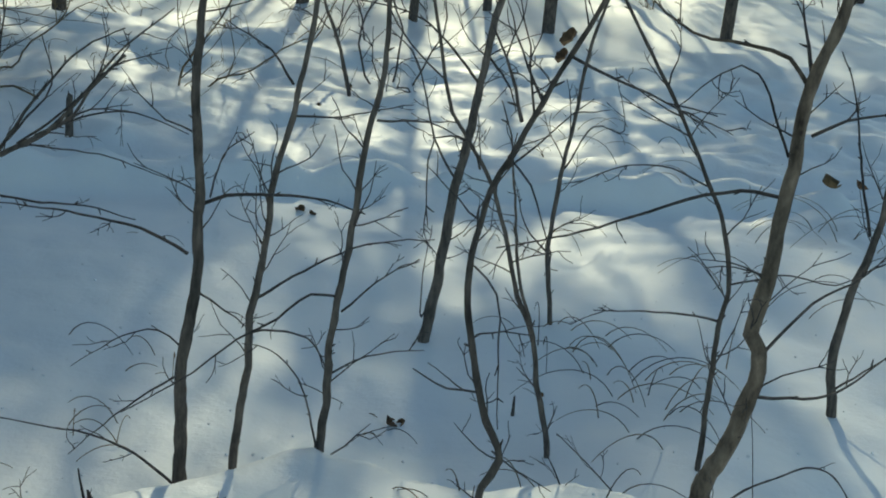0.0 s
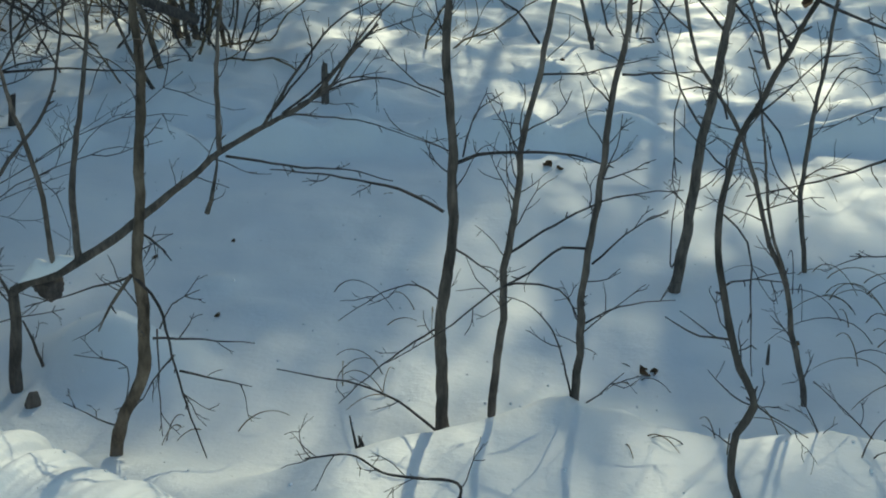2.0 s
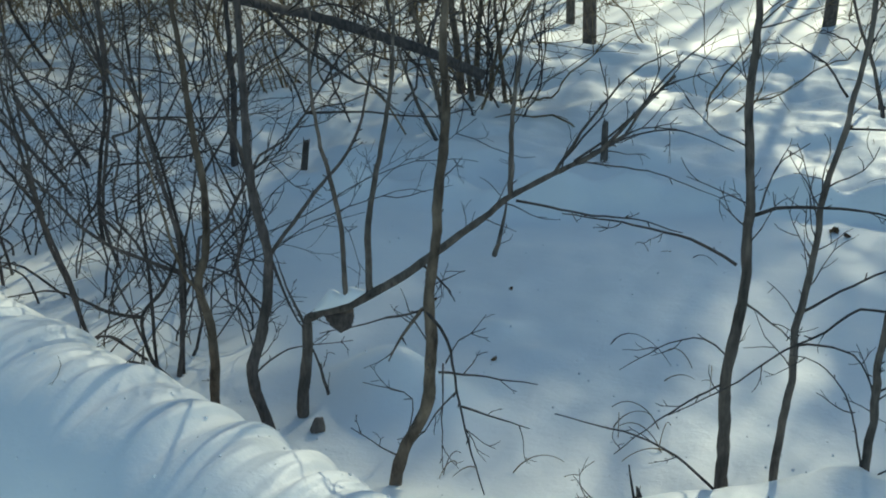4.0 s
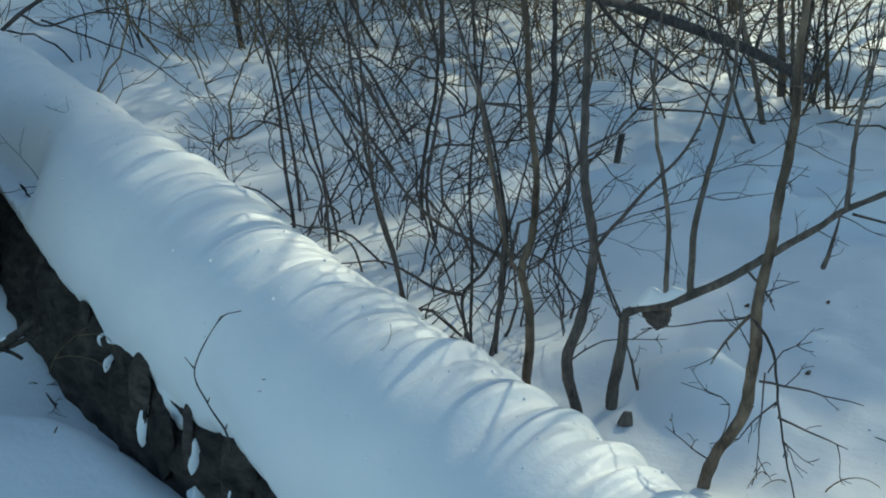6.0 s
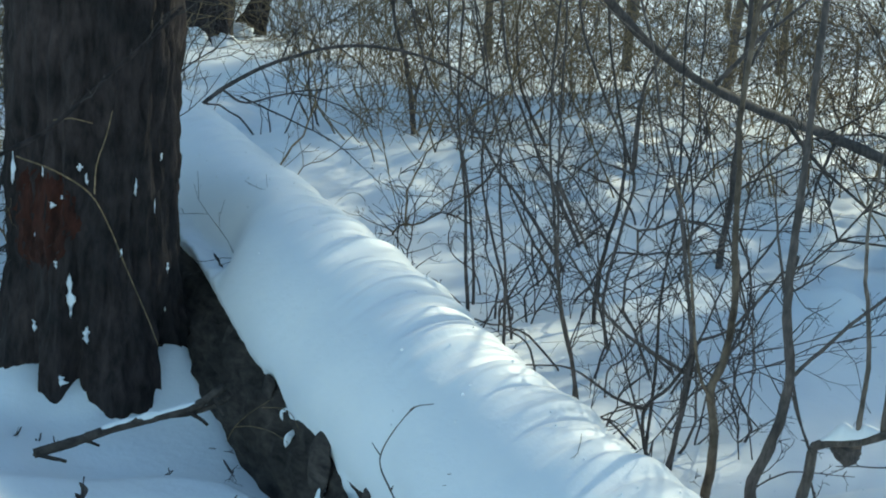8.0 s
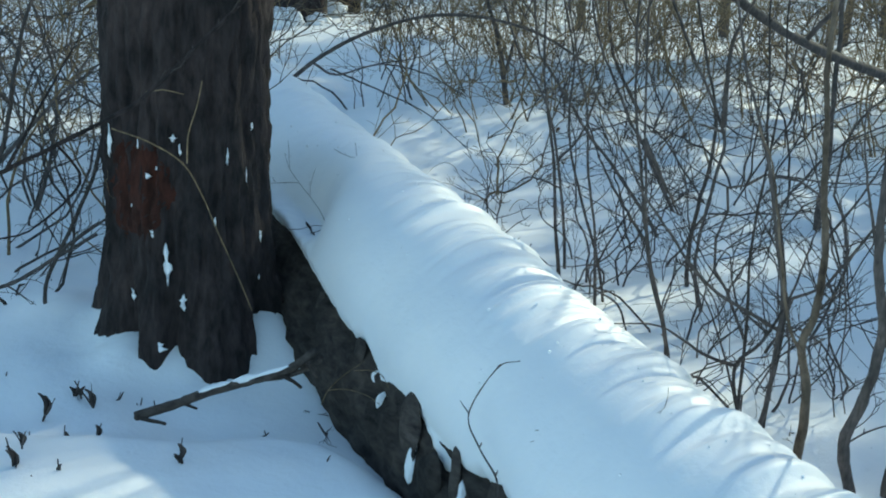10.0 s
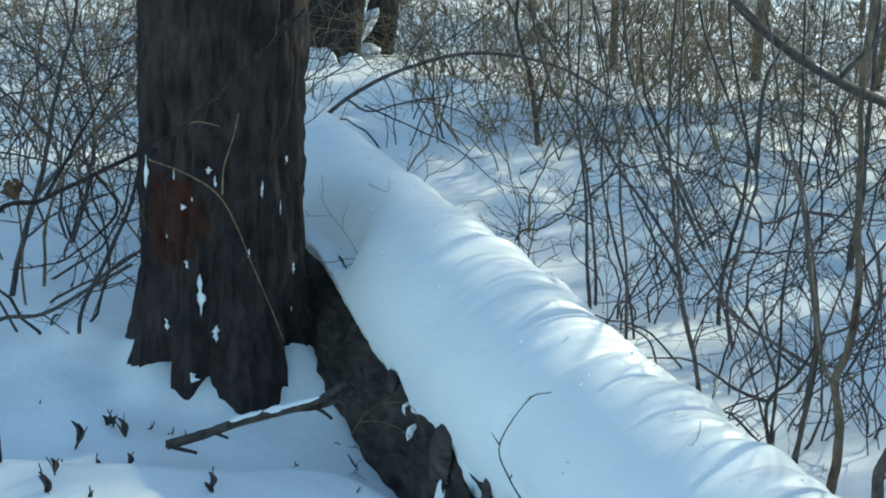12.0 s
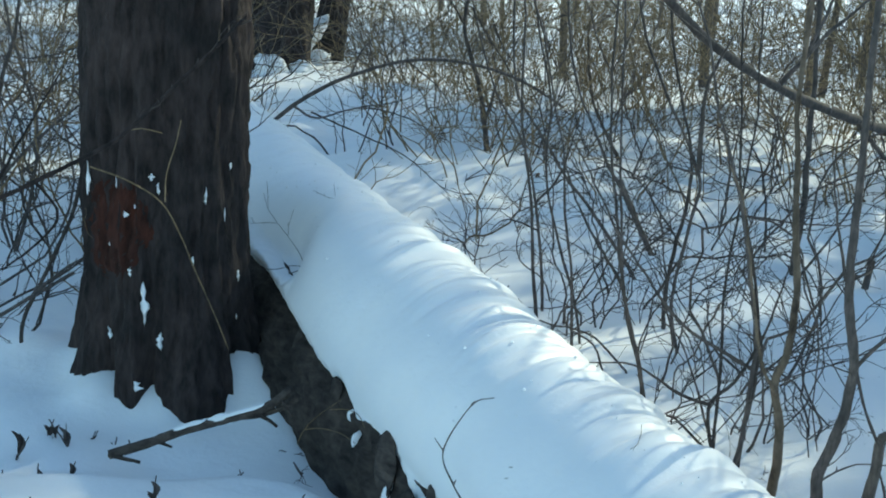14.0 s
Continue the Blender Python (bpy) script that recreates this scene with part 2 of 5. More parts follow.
def ground_z(x, y):
    z = 0.0
    for mx, my, rx, ry, h in MOUNDS + BACK_MOUNDS:
        q = ((x - mx) / rx) ** 2 + ((y - my) / ry) ** 2
        if q < 9:
            z += h * math.exp(-q)
    # an old trodden furrow with a crumbled lip
    if -3.4 < x < 3.4 and 4.6 < y < 9:
        fade = smooth_step((x + 3.4) / 0.9) * smooth_step((3.4 - x) / 0.8)
        lip = 5.90 + (0.22 if x < 0 else 0.15) * x + 0.07 * noise.noise((x * 1.6, 0.4, 8)) + 0.03 * noise.noise((x * 6, 0.4, 2))
        d = y - lip
        crumb = 1 + 0.8 * noise.noise((x * 5.0, y * 5.0, 6.6))
        z += fade * (0.115 * crumb * math.exp(-(d / 0.10) ** 2) - 0.12 * crumb * math.exp(-((d - 0.20) / 0.09) ** 2)
                     + 0.06 * smooth_step((d - 0.30) / 0.3) * (1 - smooth_step((d - 0.6) / 2.0)))
    near = 1.0 / (1.0 + max(0.0, abs(y - 4) - 8) / 12)
    z += 0.030 * noise.noise((x * 0.8, y * 0.8, 1.7)) + 0.020 * noise.noise((x * 2.3, y * 2.3, 5.1)) * near
    z += 0.006 * noise.noise((x * 7.0, y * 7.0, 9.3)) * near
    back = smooth_step((y - 4.8) / 1.2) * near
    if back > 0:   # trampled and wind-packed further back
        z += back * (0.072 * noise.noise((x * 2.6, y * 3.4, 2.5)) + 0.036 * noise.noise((x * 5.5, y * 7.0, 7.5)) + 0.024 * abs(noise.noise((x * 8.0, y * 9.0, 4.5))))
    if y > 1.8 and y < 5.6 and x > -2.2:   # fine wind ripples on the near drifts
        z += smooth_step((y - 1.8) / 0.6) * smooth_step((5.6 - y) / 0.8) * smooth_step((x + 2.2) / 0.6) * (0.011 * noise.noise((x * 9.0 + y * 3.0, y * 5.0, 3.7)) + 0.006 * abs(noise.noise((x * 13.0, y * 11.0, 8.2))))
    # the lip of a drift in the foreground
    if -1.3 < x < 1.2 and 1.2 < y < 3.6:
        lip = float(np.interp(x, LIP_X, LIP_Y)) + 0.03 * noise.noise((x * 7, 1.1, 3.0))
        z += 0.13 * smooth_step((lip + 0.11 - y) / 0.17) * smooth_step((x + 1.1) / 0.5) * smooth_step((1.1 - x) / 0.5) * smooth_step((y - 1.3) / 0.8)
    # the lower ground on the near side of the log, with a blunt drift against its flank
    q, p = -0.9627 * x + 0.2706 * y, 0.2706 * x + 0.9627 * y
    near_side = smooth_step((2.05 - p) / 0.5) * (1 - smooth_step((q - 7.5) / 3.5))
    if near_side > 0:
        low = float(np.interp(q, NEAR_Q, NEAR_Z))
        end = float(np.interp(p, DRIFT_P, DRIFT_Q)) + 0.025 * noise.noise((p * 4, 2.2, 0.5))
        low += 0.085 * smooth_step((end - q) / 0.20) * smooth_step((q - 1.2) / 1.2) * smooth_step((1.46 - p) / 0.24)
        low += 0.10 * math.exp(-((q - 4.62) / 0.30) ** 2 - ((p - 1.38) / 0.16) ** 2)
        z += low * near_side
    # snow banked between the roots of the old tree
    d = math.hypot(x - TREE_X, y - TREE_Y)
    if d < 1.0:
        z += 0.11 * math.exp(-((d - 0.26) / 0.12) ** 2)
    d = math.hypot(x, y)
    if d > 10:
        z += min(1.5, (d - 10) * 0.012) + 0.22 * noise.noise((x * 0.12, y * 0.12, 3.3)) * min(1.0, (d - 10) / 10)
    return z


def grid_line(lo, hi, step, far, grow=1.25):
    mid = list(np.arange(lo, hi + step / 2, step))
    out, s, a = [], step, hi
    while a < far:
        s *= grow
        a += s
        out.append(a)
    low, s, a = [], step, lo
    while a > -far:
        s *= grow
        a -= s
        low.append(a)
    return list(reversed(low)) + mid + out


def snow_ground():
    xs, ys = grid_line(-8.0, 2.6, 0.034, 400), grid_line(0.6, 9.4, 0.034, 400)
    v = [(x, y, ground_z(x, y)) for y in ys for x in xs]
    w = len(xs)
    f = [(j * w + i, j * w + i + 1, (j + 1) * w + i + 1, (j + 1) * w + i) for j in range(len(ys) - 1) for i in range(w - 1)]
    ob = new("ground", mesh_of("ground", v, f, SNOW))
    return tagged(ob, "deep untrodden snow over the forest floor", "snow", kind="structure")


snow_ground()

# ---- fallen log with its snow ----
LOG_TURN = radians(15.7)
ALONG = Vector((-math.cos(LOG_TURN), math.sin(LOG_TURN), 0.0))
ACROSS = Vector((math.sin(LOG_TURN), math.cos(LOG_TURN), 0.0))     # towards the far side
LOG_P, LOG_Z, LOG_RISE, LOG_R = 1.80, -0.26, 0.125, 0.42
LOG_FROM, LOG_TO = 0.6, 7.5
CAP_LIFT, CAP_R = 0.336, 0.354     # the snow's round back: its centre over the log's axis, and its radius
EDGE_Q = (0.6, 2.4, 2.62, 2.77, 2.90, 3.04, 3.14, 3.22, 3.28, 3.36, 3.44, 3.56, 3.62, 3.75, 3.93, 4.00, 4.12, 4.33, 4.65, 4.86, 5.0, 6.0)
EDGE_A = (2.50, 2.55, 2.50, 2.44, 2.40, 2.45, 2.56, 2.64, 2.62, 2.58, 2.54, 2.60, 2.64, 2.60, 2.45, 2.50, 2.50, 2.43, 2.34, 2.30, 2.31, 2.35)


def log_place(q, a, r):
    """q metres along, angle a from the far side over the top, r from the axis."""
    return ALONG * q + ACROSS * (LOG_P + r * math.cos(a)) + Vector((0, 0, LOG_Z + LOG_RISE * (q - 3.5) + r * math.sin(a)))


def log_radius(q):
    return LOG_R * (1.035 - 0.010 * q)


def bark_plate(q0, a0, wide, tall, turn, lift, seed, ob):
    """A loose tongue of bark that curls off the log: a thick rounded patch, held at its lower end."""
    v, f, rings, m = [], [], 6, 30
    c, s = math.cos(turn), math.sin(turn)
    for layer in (0.0, 0.010):
        for i in range(rings):
            t = (i + 0.001) / (rings - 1)
            for k in range(m):
                b = 2 * math.pi * k / m
                rim = 1 + 0.22 * noise.noise((math.cos(b) * 1.6, math.sin(b) * 1.6, seed)) + 0.07 * noise.noise((math.cos(b) * 5, math.sin(b) * 5, seed))
                x, y = t * rim * math.cos(b) * wide, t * rim * math.sin(b) * tall
                du, dv = c * x - s * y, s * x + c * y
                off = lift * smooth_step((y / tall + 0.9) / 1.8) + 0.012 * noise.noise((x * 14, y * 14, seed)) - 0.10 * x * x / wide
                v.append(log_place(q0 + du, a0 - dv / LOG_R, log_radius(q0) + 0.006 + layer * (1 - 0.6 * t ** 4) + off))
    n = rings * m
    for i in range(rings - 1):
        for k in range(m):
            a, b = i * m + k, i * m + (k + 1) % m
            f += [(a, a + m, b + m, b), (n + a, n + b, n + b + m, n + a + m)]
    for k in range(m):
        a, b = (rings - 1) * m + k, (rings - 1) * m + (k + 1) % m
        f.append((a, n + a, n + b, b))
    return part("bark_plate", v, f, BARK_LOG, ob)


def fallen_log():
    ob = thing("fallen_log", log_place(LOG_FROM, 0, 0), "thick fallen log with wet dark bark under snow", "log")
    v, f, n, m = [], [], 640, 110
    for i in range(n):
        q = LOG_FROM + (LOG_TO - LOG_FROM) * i / (n - 1)
        for k in range(m):
            a = 2 * math.pi * k / m
            c, s = math.cos(a), math.sin(a)
            furrow = 0.02 - abs(noise.noise((q * 2.0, c * 8, s * 8))) * 0.045 + noise.noise((q * 8, c * 14, s * 14)) * 0.016 + noise.noise((q * 24, c * 30, s * 30)) * 0.007
            v.append(log_place(q, a, log_radius(q) + furrow))
    for i in range(n - 1):
        for k in range(m):
            a, b = i * m + k, i * m + (k + 1) % m
            f.append((a, b, b + m, a + m))
    f.append(tuple(range(m)))
    f.append(tuple((n - 1) * m + k for k in reversed(range(m))))
    part("trunk", v, f, BARK_LOG, ob)
    for i, (q, a, wide, tall, turn, lift) in enumerate(((3.46, 2.64, 0.062, 0.115, -0.35, 0.035), (2.88, 2.50, 0.085, 0.125, -0.45, 0.030), (3.13, 2.62, 0.026, 0.10, -0.55, 0.030), (3.24, 2.78, 0.075, 0.085, -0.1, 0.035),
                                                        (3.94, 2.56, 0.055, 0.060, 0.2, 0.030), (2.62, 2.62, 0.12, 0.11, -0.2, 0.025), (4.36, 2.50, 0.020, 0.050, 0.1, 0.020))):
        bark_plate(q, a, wide, tall, turn, lift, i * 2.7 + 0.4, ob)
    return ob


def snow_edge(q):
    """The angle at which the cap ends on the near flank: ragged, and drooping where it slid."""
    a = float(np.interp(q, EDGE_Q, EDGE_A))
    return a + 0.020 * noise.noise((q * 9.0, 0.3, 4)) + 0.022 * noise.noise((q * 21.0, 1.0, 1))


def cap_reach(q, u):
    """How far the snow stands from the log's axis; u runs 0 at the near edge to 1 at the far edge."""
    a = snow_edge(q) * (1 - u) + 0.30 * u
    rs = CAP_R - 0.011 * (q - 3.5) + 0.012 * math.exp(-((q - 4.3) / 0.5) ** 2)
    r = CAP_LIFT * math.sin(a) + math.sqrt(max(0.0, rs * rs - (CAP_LIFT * math.cos(a)) ** 2))
    lump = 0.016 * noise.noise((q * 1.7, u * 1.5, 7.7)) + 0.010 * noise.noise((q * 4.5, u * 2.5, 3.0)) + 0.002 * noise.noise((q * 17, u * 9, 5.0))
    dent = -0.20 * math.exp(-((q - 4.80) / 0.24) ** 2 - ((u - 0.11) / 0.15) ** 2)
    crest = smooth_step((u - 0.26) / 0.2)   # wind ripples over the crest, slanting across it
    lump += crest * (0.011 * noise.noise((q * 7.0 - u * 2.0, u * 1.5, 2.0)) + 0.020 * noise.noise((q * 14.0 - u * 4.0, u * 2.4, 6.0)) + 0.013 * noise.noise((q * 30.0 - u * 9.0, u * 4.0, 1.0)))
    body = r + (lump * 1.2 + dent) * smooth_step(u / 0.12) * smooth_step((1 - u) / 0.2)
    root = log_radius(q) - 0.03
    return root + (max(body, root + 0.045) - root) * (1 - (1 - min(1.0, u / 0.035)) ** 2) ** 0.5 * (1 if u < 0.9 else 1 - ((u - 0.9) / 0.1) ** 2)


def log_snow():
    n, m = 1250, 80
    v, f = [], []
    for i in range(n):
        q = LOG_FROM - 0.02 + (LOG_TO + 0.04 - LOG_FROM) * i / (n - 1)
        a0 = snow_edge(q)
        for k in range(m):
            u = (k / (m - 1)) ** 1.25
            v.append(log_place(q, a0 * (1 - u) + 0.30 * u, cap_reach(q, u)))
    for i in range(n - 1):
        for k in range(m - 1):
            a = i * m + k
            f.append((a, a + m, a + m + 1, a + 1))
    ob = new("snow_cap", mesh_of("snow_cap", v, f, SNOW_CAP))
    return tagged(ob, "thick rounded cap of snow lying along the fallen log", "snow", kind="stuff")


def snow_pocket(q, a, wide, tall, turn, seed):
    """Snow caught between the loose plates of bark."""
    v, f, rings, m = [], [], 7, 26
    c, s = math.cos(turn), math.sin(turn)
    for i in range(rings):
        t = (i + 0.001) / (rings - 1)
        for k in range(m):
            b = 2 * math.pi * k / m
            rim = 1 + 0.55 * noise.noise((math.cos(b) * 1.4, math.sin(b) * 1.4, seed)) + 0.3 * noise.noise((math.cos(b) * 4, math.sin(b) * 4, seed))
            x, y = t * rim * math.cos(b) * wide, t * rim * math.sin(b) * tall
            v.append(log_place(q + c * x - s * y, a - (s * x + c * y) / LOG_R, log_radius(q) + 0.026 * math.sqrt(max(0.0, 1 - t * t)) + 0.010 * noise.noise((x * 30, y * 30, seed)) - 0.002))
    for i in range(rings - 1):
        for k in range(m):
            j, b = i * m + k, i * m + (k + 1) % m
            f.append((j, j + m, b + m, b))
    ob = new("snow_clot", mesh_of("snow_clot", v, f, SNOW_CAP))
    return tagged(ob, "pocket of snow caught between loose plates of bark", "snow", "snow caught on the log")


fallen_log()
log_snow()
for i, (q, a, wide, tall, turn) in enumerate(((3.39, 2.84, 0.022, 0.055, -0.3), (3.08, 2.70, 0.022, 0.060, -0.5), (3.01, 2.90, 0.050, 0.030, 0.1), (2.86, 2.66, 0.010, 0.022, -0.4),
                                              (3.80, 2.56, 0.012, 0.026, 0.1), (3.70, 2.66, 0.010, 0.030, -0.2))):
    snow_pocket(q, a, wide, tall, turn, i * 1.9)


# ---- the big standing tree ----
TREE_R = 0.283
ROOTS = [(-2.55, 0.95, 0.40), (-1.72, 0.55, 0.27), (-0.98, 0.72, 0.19), (-0.16, 0.95, 0.46), (0.9, 0.9, 0.3), (1.8, 0.8, 0.25), (2.8, 0.9, 0.3)]   # angle, strength, half width


def trunk_radius(a, h):
    ca, sa = math.cos(a), math.sin(a)
    flare = math.exp(-(max(0, h) / 0.26) ** 1.5)
    root = max(w * math.exp(-abs(math.atan2(math.sin(a - b), math.cos(a - b)) / s) ** 3.4) for b, w, s in ROOTS)
    hollow = noise.noise((ca * 2.4, sa * 2.4, h * 1.3 + 3))
    ridge = abs(noise.noise((ca * 5.5 + 0.2 * h, sa * 5.5, h * 1.9)))
    crack = abs(noise.noise((ca * 11, sa * 11, h * 4.2 + 9)))
    plate = noise.noise((ca * 14, sa * 14, h * 13.0)) + 0.6 * noise.noise((ca * 30, sa * 30, h * 24.0))
    return TREE_R * (1 - 0.025 * h) * (1 + flare * (0.50 * root - 0.10)) + 0.018 * hollow + 0.045 * (0.25 - ridge) + 0.028 * (0.2 - crack) + 0.013 * plate


def old_tree():
    ob = thing("old_tree", (TREE_X, TREE_Y, TREE_Z), "massive old tree trunk with dark furrowed bark and flared roots", "tree")
    m, n = 190, 210
    v, f = [], []
    for i in range(n):
        h = -0.12 + 7.12 * (i / (n - 1)) ** 2.0
        for k in range(m):
            a = 2 * math.pi * k / m
            rr = TREE_SCALE * trunk_radius(a, h)
            v.append((TREE_X + rr * math.cos(a) + 0.015 * h, TREE_Y + rr * math.sin(a), TREE_Z + TREE_SCALE * h))
    for i in range(n - 1):
        for k in range(m):
            a, b = i * m + k, i * m + (k + 1) % m
            f.append((a, b, b + m, a + m))
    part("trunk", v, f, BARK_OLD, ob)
    # a patch where the bark has gone and red rotten wood shows
    v, f, rows, cols = [], [], 26, 22
    for i in range(rows):
        for k in range(cols):
            t, u = i / (rows - 1), 2 * k / (cols - 1) - 1
            h = 0.42 + 0.38 * t
            a = -1.25 + 0.10 * noise.noise((t * 3, 0.7, 2.2)) + u * (0.52 + 0.14 * noise.noise((t * 5, u, 8.1))) * math.sin(math.pi * (0.04 + 0.92 * t)) ** 0.6
            rim = min(1.0, 6 * (1 - abs(u)), 6 * t, 6 * (1 - t))
            rr = TREE_SCALE * trunk_radius(a, h) - 0.006 + 0.010 * rim
            v.append((TREE_X + rr * math.cos(a) + 0.015 * h, TREE_Y + rr * math.sin(a), TREE_Z + TREE_SCALE * h))
    for i in range(rows - 1):
        for k in range(cols - 1):
            a = i * cols + k
            f.append((a, a + 1, a + cols + 1, a + cols))
    part("bare_wood", v, f, BARK_RED, ob, "red-brown rotten wood bared of bark")
    rng = random.Random(77)
    for _ in range(9):   # limbs above
        h, a = rng.uniform(3.2, 6.8), rng.uniform(0, 2 * math.pi)
        w = wander(rng, (TREE_X, TREE_Y, h), (math.cos(a), math.sin(a), 0.6), rng.uniform(1.5, 3.0), 10, 0.1, 0.05)
        t = Tubes()
        t.add(w, 0.06, 0.012, 7, 0.05, rng)
        part("limb", t.v, t.f, BARK_OLD, ob)
        tw = Tubes()
        twigs_on(tw, rng, w, 0.03, 12, 0.9, 3, 0.2, 2)
        tagged(part("twig_spray", tw.v, tw.f, BARK_DARK, ob), kind="stuff")
    for pts, r in ((TRUNK_TWIG_A, 0.0032), (TRUNK_TWIG_B, 0.0026), (TRUNK_TWIG_C, 0.0028)):
        t = Tubes()
        t.add(smooth_line(pts, 0.03), r, r * 0.5, 6, 0.08, rng)
        part("twig", t.v, t.f, BARK_TAN if r < 0.0033 else BARK_DARK, ob, "thin pale dead twig against the bark" if r < 0.0033 else "")
    return ob


def snow_clot(name, a, h, size, tall, label, seed):
    """A clot of snow caught in the bark."""
    rng = random.Random(seed)
    bm = bmesh.new()
    bmesh.ops.create_icosphere(bm, subdivisions=3, radius=1)
    r = TREE_SCALE * trunk_radius(a, h) + 0.004
    out, sidew = Vector((math.cos(a), math.sin(a), 0)), Vector((-math.sin(a), math.cos(a), 0))
    c = Vector((TREE_X + 0.015 * h, TREE_Y, TREE_Z + TREE_SCALE * h)) + out * r
    for v in bm.verts:
        q = v.co * (1 + 0.9 * noise.noise(v.co * 1.5 + Vector((seed, 0, 0))) + 0.5 * noise.noise(v.co * 3.7 + Vector((0, seed, 0))))
        v.co = sidew * q.x * size * (0.75 + 0.5 * math.sin(q.z * 5 + seed)) + out * q.y * size * 0.3 + Vector((0, 0, q.z * tall)) + sidew * (0.25 * size * math.sin(q.z * 2.3 + seed))
    me = bpy.data.meshes.new(name)
    bm.to_mesh(me)
    bm.free()
    me.materials.append(SNOW_CAP)
    me.polygons.foreach_set("use_smooth", [True] * len(me.polygons))
    ob = new(name, me)
    ob.location = c
    return tagged(ob, label, "snow", "snow caught on the old trunk")


# ---- saplings ----
NEXT_BRANCHES = []   # branches of the sapling that is planted next


def limb(points, r):
    NEXT_BRANCHES.append((points, r))


def sapling(trunk, r0, r1, crown=1.5, label="", mat=None, seed=[0]):
    branches = NEXT_BRANCHES[:]
    NEXT_BRANCHES.clear()
    seed[0] += 1
    rng = random.Random(seed[0] * 17)
    mat = mat or BARK
    x, y, z = trunk[0]
    gz = ground_z(x, y)
    pts = [(x, y, min(z, gz) - 0.12)] + list(trunk)
    ob = thing("sapling", (x, y, gz), label, "tree", "saplings in the snow")
    line = smooth_line(pts, 0.025)
    for i, p in enumerate(line):     # small kinks and knots
        h = i * 0.025
        line[i] = p + min(1.0, r0 / 0.012) * np.array([0.007 * noise.noise((h * 7, seed[0], 0.5)) + 0.0045 * noise.noise((h * 19, seed[0], 3.5)), 0.006 * noise.noise((h * 8, seed[0], 7.5)), 0.0])
    end = line[-1]
    top = None
    if crown > 0:
        way = line[-1] - line[-6]
        way = way / np.linalg.norm(way) + np.array([0, 0, 0.6])
        top = wander(rng, end, way, crown, 14, 0.07, 0.05)
        line_all = np.vstack([line, top[1:]])
    else:
        line_all = line
    t = Tubes()
    t.add(line_all, r0, r1 * (0.45 if crown > 0 else 1.0), 8, 0.09, rng, 0.8 if crown <= 0 else 1.0)
    part("trunk", t.v, t.f, mat, ob)
    fine = Tubes()
    for pts_b, rb in branches:
        b = smooth_line(pts_b, 0.03)
        b = b + np.array([[rng.gauss(0, 0.0012) for _ in range(3)] for _ in b])
        tb = Tubes()
        tb.add(b, rb, max(0.001, rb * 0.35), 6, 0.05, rng)
        part("branch", tb.v, tb.f, BARK_DARK if rb < 0.005 else mat, ob)
        twigs_on(fine, rng, b, rb, max(2, int(len(b) / 6)), 0.10, 4, 0.3, 1)
    twigs_on(fine, rng, line[len(line) // (4 if crown > 0 else 2):], r1, 7 if len(branches) < 3 else 14, 0.20, 4, 0.0, 1)
    for stem, rs in [(line, r1)] + [(smooth_line(pb, 0.03), rb) for pb, rb in branches]:   # buds and broken spurs
        for _ in range(len(stem) // 5):
            k = rng.randint(1, len(stem) - 2)
            tan = (stem[k + 1] - stem[k]) / (np.linalg.norm(stem[k + 1] - stem[k]) + 1e-9)
            fine.add(wander(rng, stem[k], side_way(rng, tan, 0.8), rs * 0.8 + rng.uniform(0.006, 0.02), 2, 0.1), min(0.0035, rs * 0.7), 0.0012, 4)
    if top is not None:
        for _ in range(int(4 + crown * 3)):
            i = rng.randint(1, len(top) - 2)
            tan = (top[i + 1] - top[i]) / np.linalg.norm(top[i + 1] - top[i])
            w = wander(rng, top[i], side_way(rng, tan, 0.7), crown * rng.uniform(0.3, 0.6), 8, 0.1, 0.05)
            fine.add(w, r1 * 0.4, 0.0015, 5)
            twigs_on(fine, rng, w, r1 * 0.3, 6, 0.3, 3, 0.2, 1)
    if fine.v:
        tagged(part("twig_spray", fine.v, fine.f, BARK_DARK, ob), kind="stuff")
    return ob


limb([(-0.437, 3.010, 0.736), (-0.385, 3.033, 0.753), (-0.272, 3.069, 0.756), (-0.156, 3.106, 0.743), (-0.068, 3.137, 0.708)], 0.0047)
limb([(-0.462, 3.005, 0.612), (-0.576, 3.013, 0.660), (-0.722, 3.016, 0.682), (-0.904, 3.010, 0.693)], 0.0044)
limb([(-0.445, 3.008, 0.525), (-0.383, 3.081, 0.446), (-0.329, 3.153, 0.369)], 0.0035)
limb([(-0.469, 3.003, 0.309), (-0.635, 3.058, 0.161), (-0.781, 3.118, -0.003)], 0.0032)
limb([(-0.484, 3.000, 0.011), (-0.585, 3.003, 0.085), (-0.690, 3.005, 0.122), (-0.802, 3.006, 0.130), (-0.913, 3.007, 0.144)], 0.0038)
limb([(-0.476, 3.001, 0.383), (-0.538, 3.046, 0.395), (-0.637, 3.082, 0.356), (-0.771, 3.111, 0.249)], 0.0023)
limb([(-0.418, 3.014, 0.751), (-0.375, 2.927, 0.877), (-0.296, 2.847, 0.954)], 0.0026)
sapling([(-0.464, 3.004, 0.000), (-0.473, 3.002, 0.159), (-0.466, 3.004, 0.339), (-0.445, 3.008, 0.513), (-0.442, 3.009, 0.654), (-0.444, 3.008, 0.817), (-0.453, 3.006, 1.013), (-0.450, 3.007, 1.201)], 0.0189, 0.0138, crown=2.5, label="slender grey-brown sapling with peeling bark at its foot")
